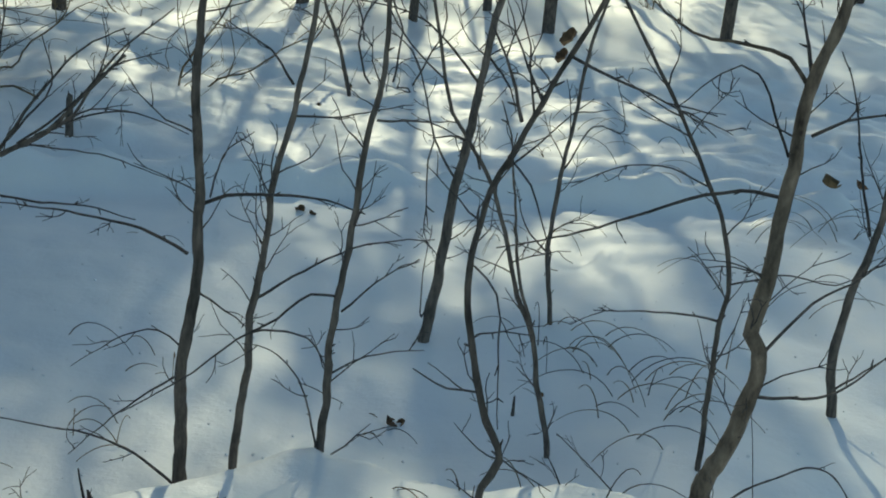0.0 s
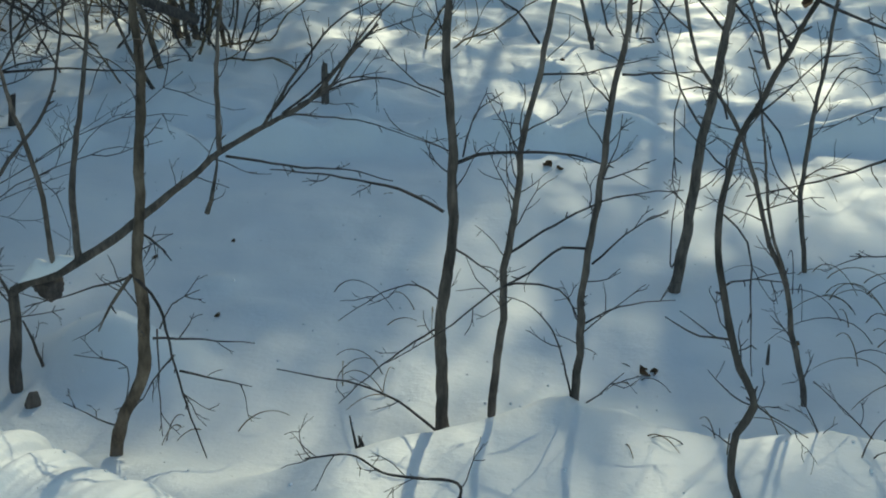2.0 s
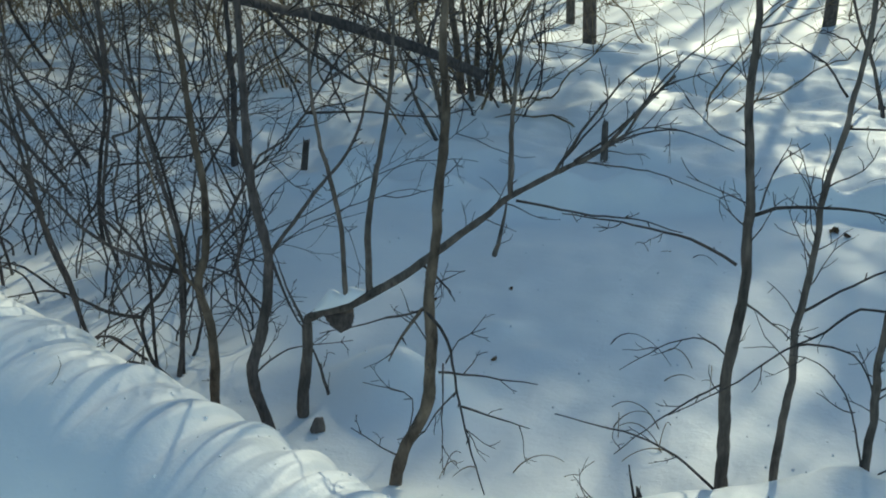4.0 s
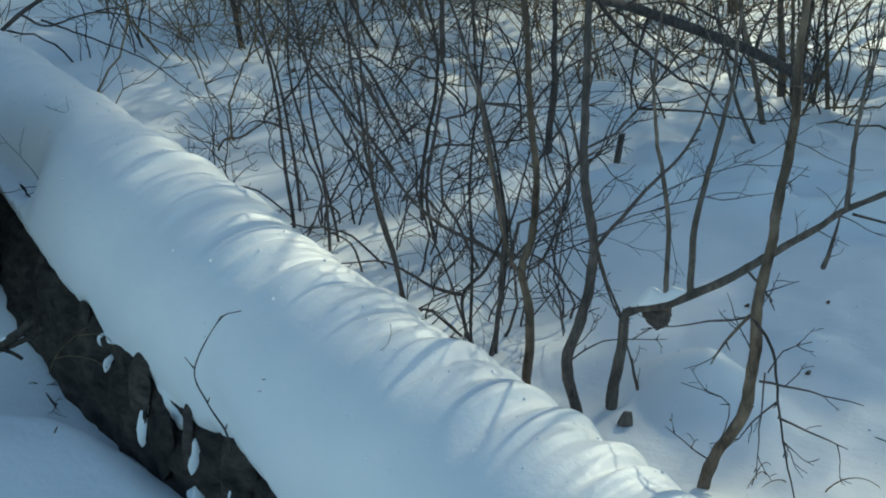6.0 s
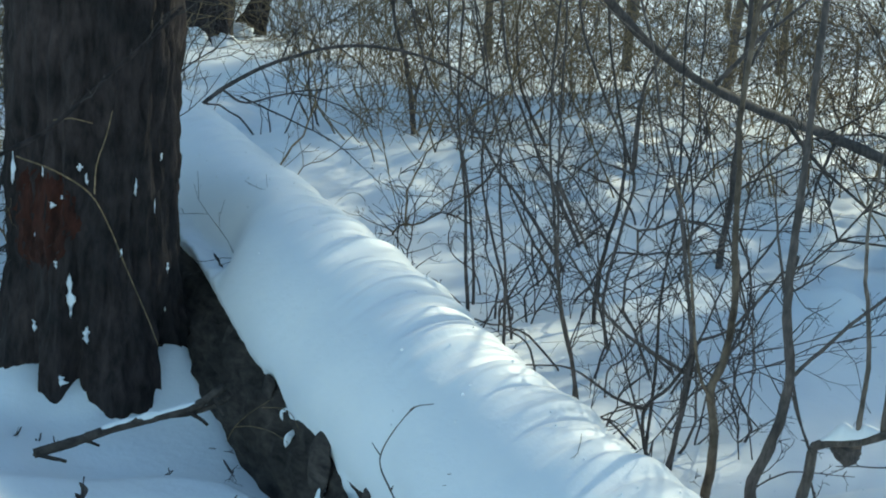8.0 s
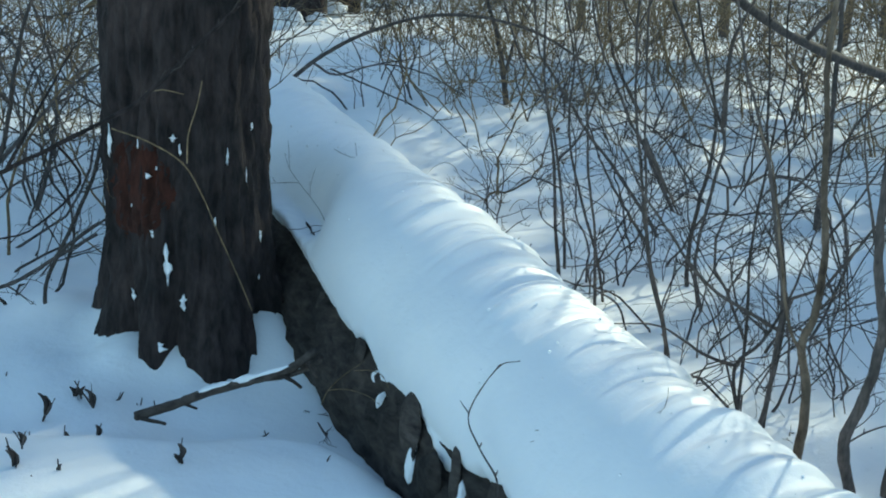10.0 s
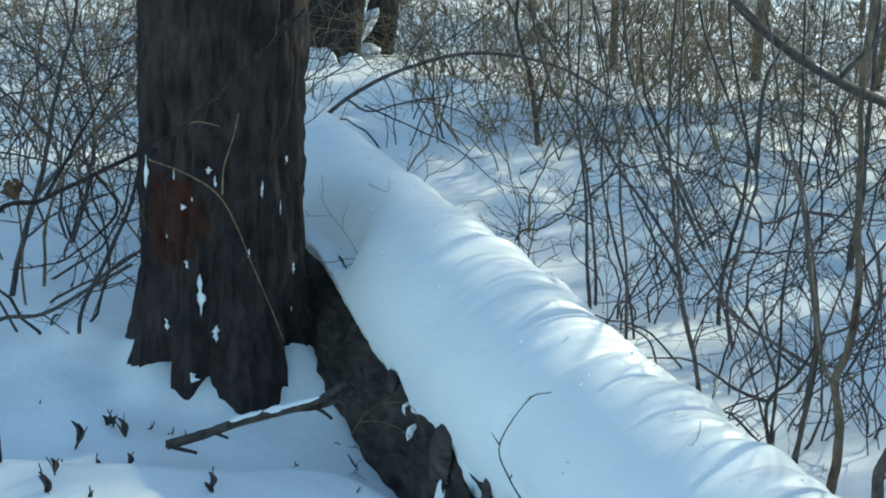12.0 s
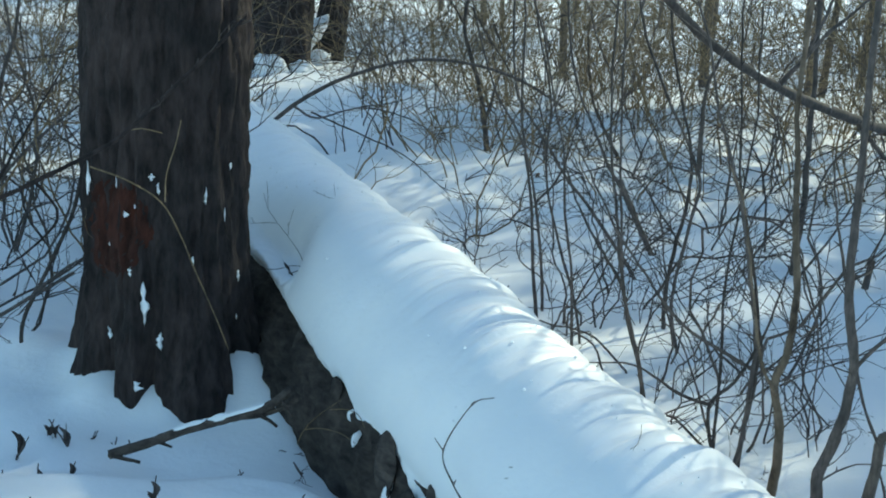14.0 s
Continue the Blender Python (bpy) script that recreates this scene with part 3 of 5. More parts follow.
limb([(-0.256, 3.143, 1.008), (-0.310, 3.127, 1.083), (-0.413, 3.103, 1.148)], 0.0036)
limb([(-0.250, 3.144, 0.932), (-0.142, 3.255, 0.917), (0.024, 3.375, 0.938)], 0.0030)
limb([(-0.317, 3.133, 0.468), (-0.233, 3.163, 0.523), (-0.128, 3.196, 0.582), (-0.020, 3.229, 0.614), (0.106, 3.265, 0.620)], 0.0036)
limb([(-0.333, 3.131, 0.375), (-0.270, 3.183, 0.368), (-0.196, 3.237, 0.330), (-0.152, 3.286, 0.234), (-0.134, 3.331, 0.100)], 0.0033)
sapling([(-0.356, 3.127, -0.000), (-0.346, 3.129, 0.173), (-0.329, 3.131, 0.283), (-0.327, 3.132, 0.450), (-0.303, 3.136, 0.627), (-0.284, 3.139, 0.785), (-0.253, 3.144, 0.952), (-0.234, 3.147, 1.074), (-0.216, 3.150, 1.206)], 0.0120, 0.0097, crown=2.2, label="slender grey-brown bare sapling rooted in deep snow")
limb([(-0.113, 3.098, 0.506), (-0.177, 3.061, 0.518), (-0.250, 3.023, 0.463), (-0.336, 2.984, 0.419), (-0.432, 2.944, 0.339), (-0.586, 2.898, 0.242)], 0.0034)
limb([(-0.052, 3.104, 0.946), (0.069, 3.109, 0.953), (0.164, 3.111, 0.918)], 0.0032)
limb([(-0.103, 3.099, 0.467), (-0.005, 3.057, 0.583), (0.079, 3.013, 0.649)], 0.0032)
limb([(-0.120, 3.098, 0.301), (-0.034, 3.115, 0.351), (0.104, 3.136, 0.371)], 0.0028)
limb([(-0.124, 3.097, 0.061), (-0.073, 3.117, 0.096), (-0.014, 3.137, 0.156)], 0.0027)
limb([(-0.142, 3.096, 0.084), (-0.166, 3.044, 0.232), (-0.199, 2.992, 0.342), (-0.248, 2.938, 0.418), (-0.306, 2.883, 0.449)], 0.0032)
sapling([(-0.140, 3.096, 0.000), (-0.130, 3.097, 0.241), (-0.126, 3.097, 0.394), (-0.108, 3.099, 0.543), (-0.091, 3.100, 0.688), (-0.072, 3.102, 0.897), (-0.051, 3.104, 1.006), (-0.039, 3.105, 1.228)], 0.0125, 0.0096, crown=2.2, label="slender grey-brown bare sapling rooted in deep snow")
limb([(0.161, 4.101, 0.539), (0.073, 4.050, 0.699), (0.002, 3.998, 0.939), (-0.087, 3.946, 1.039)], 0.0041)
limb([(0.197, 4.102, 0.869), (0.061, 4.061, 1.020), (-0.045, 4.020, 1.083), (-0.178, 3.979, 1.109)], 0.0052)
limb([(0.203, 4.102, 0.975), (0.288, 4.215, 0.857), (0.331, 4.329, 0.745)], 0.0049)
limb([(0.124, 4.101, 0.210), (0.079, 4.149, 0.068), (0.074, 4.197, 0.211), (0.088, 4.245, 0.355)], 0.0034)
sapling([(0.096, 4.101, -0.000), (0.124, 4.101, 0.210), (0.145, 4.101, 0.481), (0.174, 4.102, 0.651), (0.197, 4.102, 0.869), (0.215, 4.102, 1.028), (0.239, 4.102, 1.133)], 0.0206, 0.0187, crown=2.5, label="crooked brown sapling with forked limbs above deep snow")
limb([(0.238, 2.333, 1.142), (0.210, 2.284, 1.231), (0.169, 2.236, 1.317)], 0.0038)
limb([(0.270, 2.331, 1.180), (0.229, 2.378, 1.255), (0.198, 2.424, 1.332)], 0.0027)
limb([(0.308, 2.329, 1.261), (0.382, 2.288, 1.237), (0.464, 2.247, 1.216), (0.540, 2.207, 1.208)], 0.0029)
limb([(0.185, 2.337, 0.876), (0.230, 2.345, 0.824), (0.242, 2.356, 0.733), (0.259, 2.367, 0.548)], 0.0022)
limb([(0.193, 2.336, 0.737), (0.225, 2.279, 0.774), (0.294, 2.219, 0.800)], 0.0022)
limb([(0.223, 2.334, 1.081), (0.264, 2.282, 1.044), (0.306, 2.230, 0.944), (0.299, 2.181, 0.940)], 0.0020)
limb([(0.252, 2.332, 0.518), (0.301, 2.384, 0.460), (0.382, 2.434, 0.392)], 0.0020)
limb([(0.177, 2.337, 1.051), (0.153, 2.317, 1.103), (0.095, 2.299, 1.107), (0.089, 2.278, 1.028), (0.098, 2.256, 0.965)], 0.0022)
sapling([(0.256, 2.332, 0.265), (0.237, 2.333, 0.349), (0.242, 2.333, 0.440), (0.269, 2.331, 0.503), (0.227, 2.334, 0.607), (0.187, 2.336, 0.747), (0.181, 2.337, 0.865), (0.201, 2.336, 1.013), (0.236, 2.333, 1.096), (0.270, 2.331, 1.180), (0.308, 2.329, 1.261), (0.356, 2.326, 1.359)], 0.0095, 0.0061, crown=1.8, label="dark sapling kinked near its foot with a forked top")
limb([(0.395, 3.384, 0.331), (0.332, 3.359, 0.526), (0.296, 3.331, 0.762), (0.271, 3.302, 0.898), (0.240, 3.273, 0.987)], 0.0057)
limb([(0.457, 3.377, 0.054), (0.502, 3.588, 0.045)], 0.0029)
limb([(0.419, 3.381, 0.184), (0.371, 3.553, 0.172)], 0.0025)
sapling([(0.467, 3.376, -0.000), (0.442, 3.379, 0.120), (0.417, 3.381, 0.201), (0.386, 3.385, 0.346), (0.336, 3.390, 0.452), (0.299, 3.394, 0.590), (0.258, 3.399, 0.693), (0.203, 3.405, 0.801), (0.119, 3.414, 0.917)], 0.0095, 0.0063, crown=1.2, label="slender grey-brown bare sapling rooted in deep snow")
limb([(0.480, 4.228, 0.301), (0.391, 4.177, 0.406), (0.346, 4.122, 0.551)], 0.0035)
limb([(0.501, 4.226, 0.595), (0.584, 4.305, 0.727), (0.697, 4.381, 0.708), (0.652, 4.473, 0.901)], 0.0031)
sapling([(0.511, 4.225, -0.000), (0.515, 4.225, 0.083), (0.480, 4.228, 0.301), (0.490, 4.227, 0.537), (0.510, 4.225, 0.747), (0.530, 4.223, 0.951), (0.566, 4.220, 1.150)], 0.0097, 0.0077, crown=1.5, label="slender grey-brown bare sapling rooted in deep snow")
limb([(0.818, 2.729, 1.184), (0.778, 2.743, 1.231), (0.700, 2.766, 1.248), (0.590, 2.796, 1.256), (0.505, 2.820, 1.313)], 0.0056)
limb([(0.844, 2.723, 1.084), (0.907, 2.730, 1.120), (0.982, 2.733, 1.138), (1.060, 2.737, 1.162)], 0.0039)
limb([(0.807, 2.732, 0.948), (0.751, 2.724, 0.961), (0.650, 2.726, 0.942), (0.542, 2.731, 0.894), (0.410, 2.741, 0.835), (0.239, 2.760, 0.774)], 0.0042)
limb([(0.828, 2.726, 0.613), (0.920, 2.760, 0.716), (1.025, 2.789, 0.779), (1.106, 2.824, 0.852)], 0.0039)
limb([(0.828, 2.726, 0.508), (0.903, 2.733, 0.507), (0.997, 2.733, 0.530), (1.106, 2.730, 0.643)], 0.0039)
limb([(0.823, 2.728, 1.209), (0.821, 2.816, 1.274), (0.826, 2.902, 1.333)], 0.0048)
limb([(0.809, 2.732, 1.034), (0.734, 2.800, 1.188), (0.674, 2.863, 1.171), (0.603, 2.930, 1.078)], 0.0031)
limb([(0.810, 2.732, 0.779), (0.707, 2.719, 0.798), (0.672, 2.690, 0.798)], 0.0021)
sapling([(0.690, 2.735, 0.060), (0.740, 2.748, 0.206), (0.750, 2.746, 0.287), (0.789, 2.736, 0.379), (0.821, 2.728, 0.535), (0.817, 2.730, 0.613), (0.794, 2.735, 0.648), (0.809, 2.732, 0.765), (0.816, 2.730, 0.927), (0.818, 2.729, 1.047), (0.826, 2.727, 1.187), (0.847, 2.722, 1.280), (0.865, 2.718, 1.359)], 0.0246, 0.0171, crown=3.0, label="stout brown young tree with a sharp elbow low on the stem", mat=BARK_FLAKY)
limb([(0.855, 3.269, 0.471), (0.743, 3.265, 0.485), (0.530, 3.286, 0.463)], 0.0035)
limb([(0.861, 3.268, 0.573), (0.988, 3.186, 0.640), (1.079, 3.114, 0.650), (1.159, 3.044, 0.746)], 0.0028)
limb([(0.768, 3.290, 0.819), (0.673, 3.260, 0.861), (0.557, 3.235, 0.866), (0.424, 3.214, 0.806)], 0.0028)
limb([(0.666, 3.315, 1.005), (0.772, 3.093, 0.995)], 0.0028)
sapling([(0.864, 3.267, -0.000), (0.856, 3.269, 0.232), (0.855, 3.269, 0.471), (0.862, 3.267, 0.581), (0.823, 3.277, 0.725), (0.764, 3.291, 0.848), (0.673, 3.314, 1.006), (0.570, 3.338, 1.161), (0.518, 3.351, 1.250)], 0.0086, 0.0063, crown=1.5, label="slender grey-brown bare sapling rooted in deep snow")
limb([(1.370, 3.782, 0.590), (1.302, 3.769, 0.792), (1.240, 3.753, 1.003), (1.174, 3.739, 1.126)], 0.0048)
limb([(1.360, 3.785, 0.098), (1.476, 3.774, 0.208), (1.562, 3.773, 0.291)], 0.0037)
sapling([(1.364, 3.784, -0.000), (1.340, 3.792, 0.186), (1.347, 3.790, 0.372), (1.379, 3.779, 0.539), (1.393, 3.774, 0.749), (1.377, 3.780, 0.962)], 0.0165, 0.0110, crown=1.8, label="dark sapling forking low above the snow")
sapling([(-0.506, 7.777, -0.000), (-0.575, 7.771, 0.277), (-0.696, 7.761, 0.603)], 0.0156, 0.0138, crown=2.0, label="slender grey-brown bare sapling rooted in deep snow")
limb([(-1.162, 2.728, 0.501), (-1.090, 2.705, 0.436), (-1.048, 2.668, 0.327), (-1.006, 2.632, 0.219), (-0.952, 2.601, 0.099)], 0.0044)
limb([(-1.077, 2.767, 0.236), (-1.005, 2.839, 0.185), (-0.948, 2.905, 0.138)], 0.0032)
limb([(-1.131, 2.742, 0.332), (-1.006, 2.762, 0.330), (-0.885, 2.782, 0.323)], 0.0032)
limb([(-1.162, 2.728, 0.501), (-1.193, 2.671, 0.441), (-1.206, 2.622, 0.397)], 0.0050)
limb([(-1.168, 2.725, 0.494), (-1.300, 2.735, 0.443), (-1.459, 2.734, 0.389)], 0.0032)
limb([(-1.085, 2.763, 0.282), (-1.138, 2.736, 0.219), (-1.161, 2.722, 0.172), (-1.223, 2.691, 0.154)], 0.0027)
limb([(-1.225, 2.699, 0.103), (-1.268, 2.638, 0.165), (-1.296, 2.583, 0.219)], 0.0024)
limb([(-1.213, 2.704, 0.120), (-1.190, 2.711, 0.262), (-1.297, 2.657, 0.312)], 0.0021)
limb([(-1.113, 2.750, 0.356), (-1.099, 2.802, 0.400), (-1.052, 2.869, 0.414)], 0.0024)
limb([(-1.121, 2.746, 0.355), (-1.086, 2.663, 0.246), (-1.050, 2.580, 0.156)], 0.0024)
sapling([(-1.235, 2.694, 0.000), (-1.213, 2.704, 0.116), (-1.159, 2.729, 0.232), (-1.143, 2.736, 0.384), (-1.150, 2.733, 0.531), (-1.131, 2.741, 0.675), (-1.119, 2.747, 0.828), (-1.108, 2.752, 0.976), (-1.107, 2.752, 1.106), (-1.107, 2.753, 1.233)], 0.0177, 0.0148, crown=2.5, label="young tree with flaking pale and dark bark", mat=BARK_FLAKY)
limb([(-1.502, 3.107, 0.370), (-1.527, 3.157, 0.551), (-1.515, 3.229, 0.767), (-1.509, 3.296, 0.965), (-1.525, 3.352, 1.147)], 0.0108)
limb([(-1.560, 3.074, 0.349), (-1.542, 3.019, 0.600), (-1.555, 2.947, 0.849), (-1.543, 2.889, 1.023), (-1.507, 2.845, 1.200)], 0.0083)
limb([(-1.151, 3.303, 0.635), (-1.161, 3.343, 0.864), (-1.153, 3.392, 1.043), (-1.146, 3.442, 1.160)], 0.0087)
limb([(-1.190, 3.281, 0.468), (-1.207, 3.366, 0.495), (-1.219, 3.452, 0.586)], 0.0083)
limb([(-1.137, 3.311, 0.627), (-0.951, 3.328, 0.602), (-0.798, 3.326, 0.602), (-0.666, 3.313, 0.580)], 0.0040)
limb([(-1.047, 3.361, 0.697), (-0.976, 3.453, 0.833), (-0.878, 3.560, 0.965), (-0.789, 3.662, 1.012)], 0.0050)
limb([(-0.931, 3.426, 0.761), (-0.822, 3.451, 0.827), (-0.726, 3.468, 0.827)], 0.0037)
limb([(-1.033, 3.369, 0.702), (-0.947, 3.418, 0.754), (-0.871, 3.460, 0.805), (-0.826, 3.485, 0.887), (-0.775, 3.513, 0.962), (-0.717, 3.546, 1.022), (-0.639, 3.589, 1.090)], 0.0053)
limb([(-0.996, 3.390, 0.731), (-0.883, 3.453, 0.825), (-0.781, 3.510, 0.935), (-0.670, 3.572, 0.970)], 0.0037)
limb([(-0.959, 3.411, 0.754), (-0.832, 3.481, 0.804), (-0.728, 3.540, 0.809), (-0.597, 3.613, 0.746)], 0.0037)
limb([(-1.033, 3.369, 0.724), (-0.958, 3.411, 0.822), (-0.918, 3.433, 0.888), (-0.939, 3.422, 1.019)], 0.0037)
limb([(-0.826, 3.485, 0.887), (-0.795, 3.503, 0.977), (-0.808, 3.495, 1.065)], 0.0027)
limb([(-0.996, 3.390, 0.731), (-0.896, 3.446, 0.714), (-0.779, 3.511, 0.686), (-0.600, 3.611, 0.597)], 0.0027)
limb([(-1.619, 3.041, -0.057), (-1.641, 3.098, 0.024), (-1.708, 3.130, 0.161)], 0.0075)
limb([(-1.375, 3.178, 0.452), (-1.357, 3.305, 0.350), (-1.371, 3.413, 0.261)], 0.0043)
limb([(-1.665, 3.016, 0.280), (-1.760, 3.083, 0.362), (-1.841, 3.157, 0.433)], 0.0050)
sapling([(-1.680, 3.007, -0.000), (-1.669, 3.013, 0.104), (-1.659, 3.019, 0.210), (-1.654, 3.022, 0.300), (-1.623, 3.039, 0.320), (-1.567, 3.070, 0.332), (-1.505, 3.105, 0.364), (-1.416, 3.155, 0.419), (-1.335, 3.200, 0.486), (-1.242, 3.252, 0.561), (-1.151, 3.303, 0.635), (-1.047, 3.361, 0.697), (-0.931, 3.426, 0.761), (-0.858, 3.467, 0.851), (-0.753, 3.526, 0.966)], 0.0200, 0.0040, crown=0.0, label="arched sapling trunk bent to the snow with upright shoots")
limb([(-1.691, 2.894, 0.529), (-1.576, 2.942, 0.693), (-1.473, 2.983, 0.836), (-1.425, 2.991, 1.003), (-1.385, 2.994, 1.192)], 0.0065)
limb([(-1.689, 2.896, 0.513), (-1.632, 2.891, 0.377), (-1.588, 2.878, 0.332)], 0.0049)
limb([(-1.721, 2.876, 0.688), (-1.781, 2.847, 0.964), (-1.796, 2.845, 1.096)], 0.0052)
limb([(-1.743, 2.863, 0.178), (-1.693, 2.967, 0.221), (-1.569, 3.115, 0.213)], 0.0029)
sapling([(-1.718, 2.878, -0.000), (-1.750, 2.859, 0.178), (-1.715, 2.880, 0.314), (-1.695, 2.892, 0.529), (-1.721, 2.876, 0.688), (-1.730, 2.871, 0.889), (-1.733, 2.869, 1.185)], 0.0179, 0.0147, crown=2.5, label="crooked brown sapling beside the snowy log", mat=BARK_DARK)
limb([(-1.946, 2.931, 0.358), (-1.962, 2.844, 0.499), (-1.989, 2.751, 0.899), (-1.997, 2.670, 1.046)], 0.0054)
limb([(-1.928, 2.943, 0.711), (-1.886, 3.042, 0.842), (-1.823, 3.156, 1.055)], 0.0041)
limb([(-1.939, 2.936, 0.392), (-1.975, 3.084, 0.378)], 0.0034)
sapling([(-1.932, 2.940, -0.000), (-1.932, 2.940, 0.235), (-1.952, 2.927, 0.392), (-1.930, 2.941, 0.511), (-1.928, 2.943, 0.711), (-1.946, 2.931, 0.856), (-1.956, 2.924, 1.075), (-1.967, 2.917, 1.166)], 0.0153, 0.0119, crown=2.2, label="thin sapling with pale scarred bark", mat=BARK_FLAKY)
sapling([(-3.508, 5.518, 0.000), (-3.498, 5.525, 0.377), (-3.506, 5.519, 0.810)], 0.0208, 0.0208, crown=2.5, label="slender grey-brown bare sapling rooted in deep snow", mat=BARK_DARK)
sapling([(-2.192, 3.129, 0.000), (-2.173, 3.142, 0.215), (-2.169, 3.145, 0.438), (-2.188, 3.132, 0.566), (-2.232, 3.101, 0.813), (-2.269, 3.075, 0.984), (-2.313, 3.044, 1.133)], 0.0092, 0.0059, crown=1.5, label="slender grey-brown bare sapling rooted in deep snow", mat=BARK_DARK)
sapling([(-2.685, 3.294, -0.000), (-2.719, 3.266, 0.180), (-2.758, 3.234, 0.345), (-2.796, 3.203, 0.642), (-2.832, 3.173, 0.944), (-2.839, 3.167, 1.090)], 0.0086, 0.0065, crown=1.5, label="slender grey-brown bare sapling rooted in deep snow", mat=BARK_DARK)
limb([(-3.297, 4.163, 0.126), (-3.286, 4.341, -0.044), (-3.209, 4.571, -0.282)], 0.0073)
sapling([(-3.291, 4.168, -0.000), (-3.294, 4.166, 0.226), (-3.245, 4.205, 0.611), (-3.257, 4.195, 0.822), (-3.288, 4.170, 0.961)], 0.0106, 0.0088, crown=1.5, label="slender grey-brown bare sapling rooted in deep snow", mat=BARK_DARK)
sapling([(-4.174, 5.186, -0.000), (-4.300, 5.085, 0.314), (-4.392, 5.010, 0.523), (-4.500, 4.923, 0.813)], 0.0120, 0.0098, crown=1.2, label="leaning dead pole among the brush", mat=BARK_DARK)
sapling([(-3.901, 4.718, 0.000), (-4.041, 4.602, 0.269), (-4.193, 4.476, 0.507), (-4.319, 4.371, 0.750), (-4.390, 4.312, 0.882)], 0.0111, 0.0091, crown=1.2, label="leaning dead pole among the brush", mat=BARK_DARK)
sapling([(-3.598, 3.688, -0.000), (-3.619, 3.667, 0.247), (-3.638, 3.649, 0.550), (-3.674, 3.613, 0.865), (-3.682, 3.606, 0.996)], 0.0094, 0.0077, crown=1.2, label="slender grey-brown bare sapling rooted in deep snow", mat=BARK_DARK)
sapling([(-2.287, 3.139, -0.000), (-2.287, 3.139, 0.328), (-2.296, 3.132, 0.551), (-2.275, 3.148, 0.870), (-2.255, 3.162, 1.124)], 0.0060, 0.0047, crown=1.2, label="slender grey-brown bare sapling rooted in deep snow", mat=BARK_DARK)
sapling([(-3.280, 3.554, 0.000), (-3.293, 3.542, 0.320), (-3.326, 3.511, 0.586), (-3.337, 3.501, 0.820), (-3.378, 3.463, 1.028)], 0.0073, 0.0057, crown=1.2, label="slender grey-brown bare sapling rooted in deep snow", mat=BARK_DARK)
limb([(-3.023, 3.949, 0.770), (-2.926, 3.818, 1.095), (-2.767, 3.730, 1.315)], 0.0118)
limb([(-3.022, 3.951, 0.748), (-3.329, 4.118, 0.733)], 0.0071)
sapling([(-3.042, 3.936, 0.000), (-3.073, 3.913, 0.235), (-3.035, 3.941, 0.566), (-3.022, 3.951, 0.748), (-3.140, 3.865, 1.048), (-3.226, 3.804, 1.281)], 0.0078, 0.0104, crown=1.5, label="forked brush stem among the thicket", mat=BARK_DARK)
limb([(-5.461, 3.740, 0.744), (-5.320, 3.783, 0.699), (-5.120, 3.919, 0.768), (-4.921, 4.053, 0.732), (-4.737, 4.164, 0.633)], 0.0066)
limb([(-5.413, 3.814, 0.716), (-5.228, 4.011, 0.608), (-5.059, 4.184, 0.499), (-4.886, 4.360, 0.298)], 0.0054)
limb([(-5.304, 3.986, 0.910), (-5.313, 4.065, 1.039), (-5.290, 4.196, 1.154)], 0.0060)
limb([(-5.144, 4.234, 0.996), (-5.187, 4.524, 0.824), (-5.258, 4.774, 0.583)], 0.0048)
limb([(-5.269, 4.039, 0.750), (-5.098, 4.166, 0.792), (-4.980, 4.214, 0.874)], 0.0044)
sapling([(-5.667, 3.420, 0.487), (-5.572, 3.567, 0.592), (-5.430, 3.789, 0.789), (-5.304, 3.986, 0.910), (-5.144, 4.234, 0.996), (-4.981, 4.486, 0.996), (-4.814, 4.747, 0.913), (-4.675, 4.964, 0.768)], 0.0164, 0.0066, crown=0.0, label="long arching bare branch behind the old trunk", mat=BARK_DARK)
limb([(-4.566, 1.676, 0.135), (-4.796, 1.884, -0.043)], 0.0036)
sapling([(-4.630, 1.503, 0.093), (-4.566, 1.676, 0.135), (-4.508, 1.834, 0.224), (-4.448, 1.995, 0.314)], 0.0101, 0.0068, crown=0.0, label="dark bare branch reaching across the snow", mat=BARK_DARK)
limb([(-3.844, 1.569, 0.804), (-3.829, 1.635, 0.680), (-3.894, 1.483, 0.526), (-3.962, 1.324, 0.496)], 0.0057)
limb([(-3.898, 1.421, 0.727), (-3.810, 1.502, 0.932), (-3.711, 1.614, 1.181)], 0.0064)
sapling([(-3.959, 1.257, 0.608), (-3.898, 1.421, 0.727), (-3.844, 1.569, 0.804), (-3.791, 1.712, 0.878), (-3.751, 1.822, 0.944), (-3.699, 1.962, 1.080), (-3.635, 2.137, 1.261), (-3.609, 2.207, 1.335)], 0.0105, 0.0057, crown=0.0, label="dark bare branch leaning by the old trunk", mat=BARK_OLD)
limb([(-5.549, 2.083, 0.391), (-5.396, 2.267, 0.655), (-5.242, 2.457, 0.864)], 0.0110)
limb([(-5.527, 2.139, 0.646), (-5.460, 1.943, 0.842), (-5.367, 1.816, 0.930)], 0.0083)
limb([(-5.570, 2.028, 0.184), (-5.355, 2.102, 0.346), (-5.127, 2.210, 0.451)], 0.0066)
sapling([(-5.599, 1.953, -0.186), (-5.584, 1.989, 0.081), (-5.538, 2.112, 0.520), (-5.515, 2.171, 0.848), (-5.484, 2.250, 1.146)], 0.0151, 0.0123, crown=1.0, label="dark crooked sapling beside the old trunk", mat=BARK_DARK)
limb([(-4.780, 1.983, 0.160), (-4.620, 2.032, 0.283), (-4.477, 2.040, 0.358)], 0.0096)
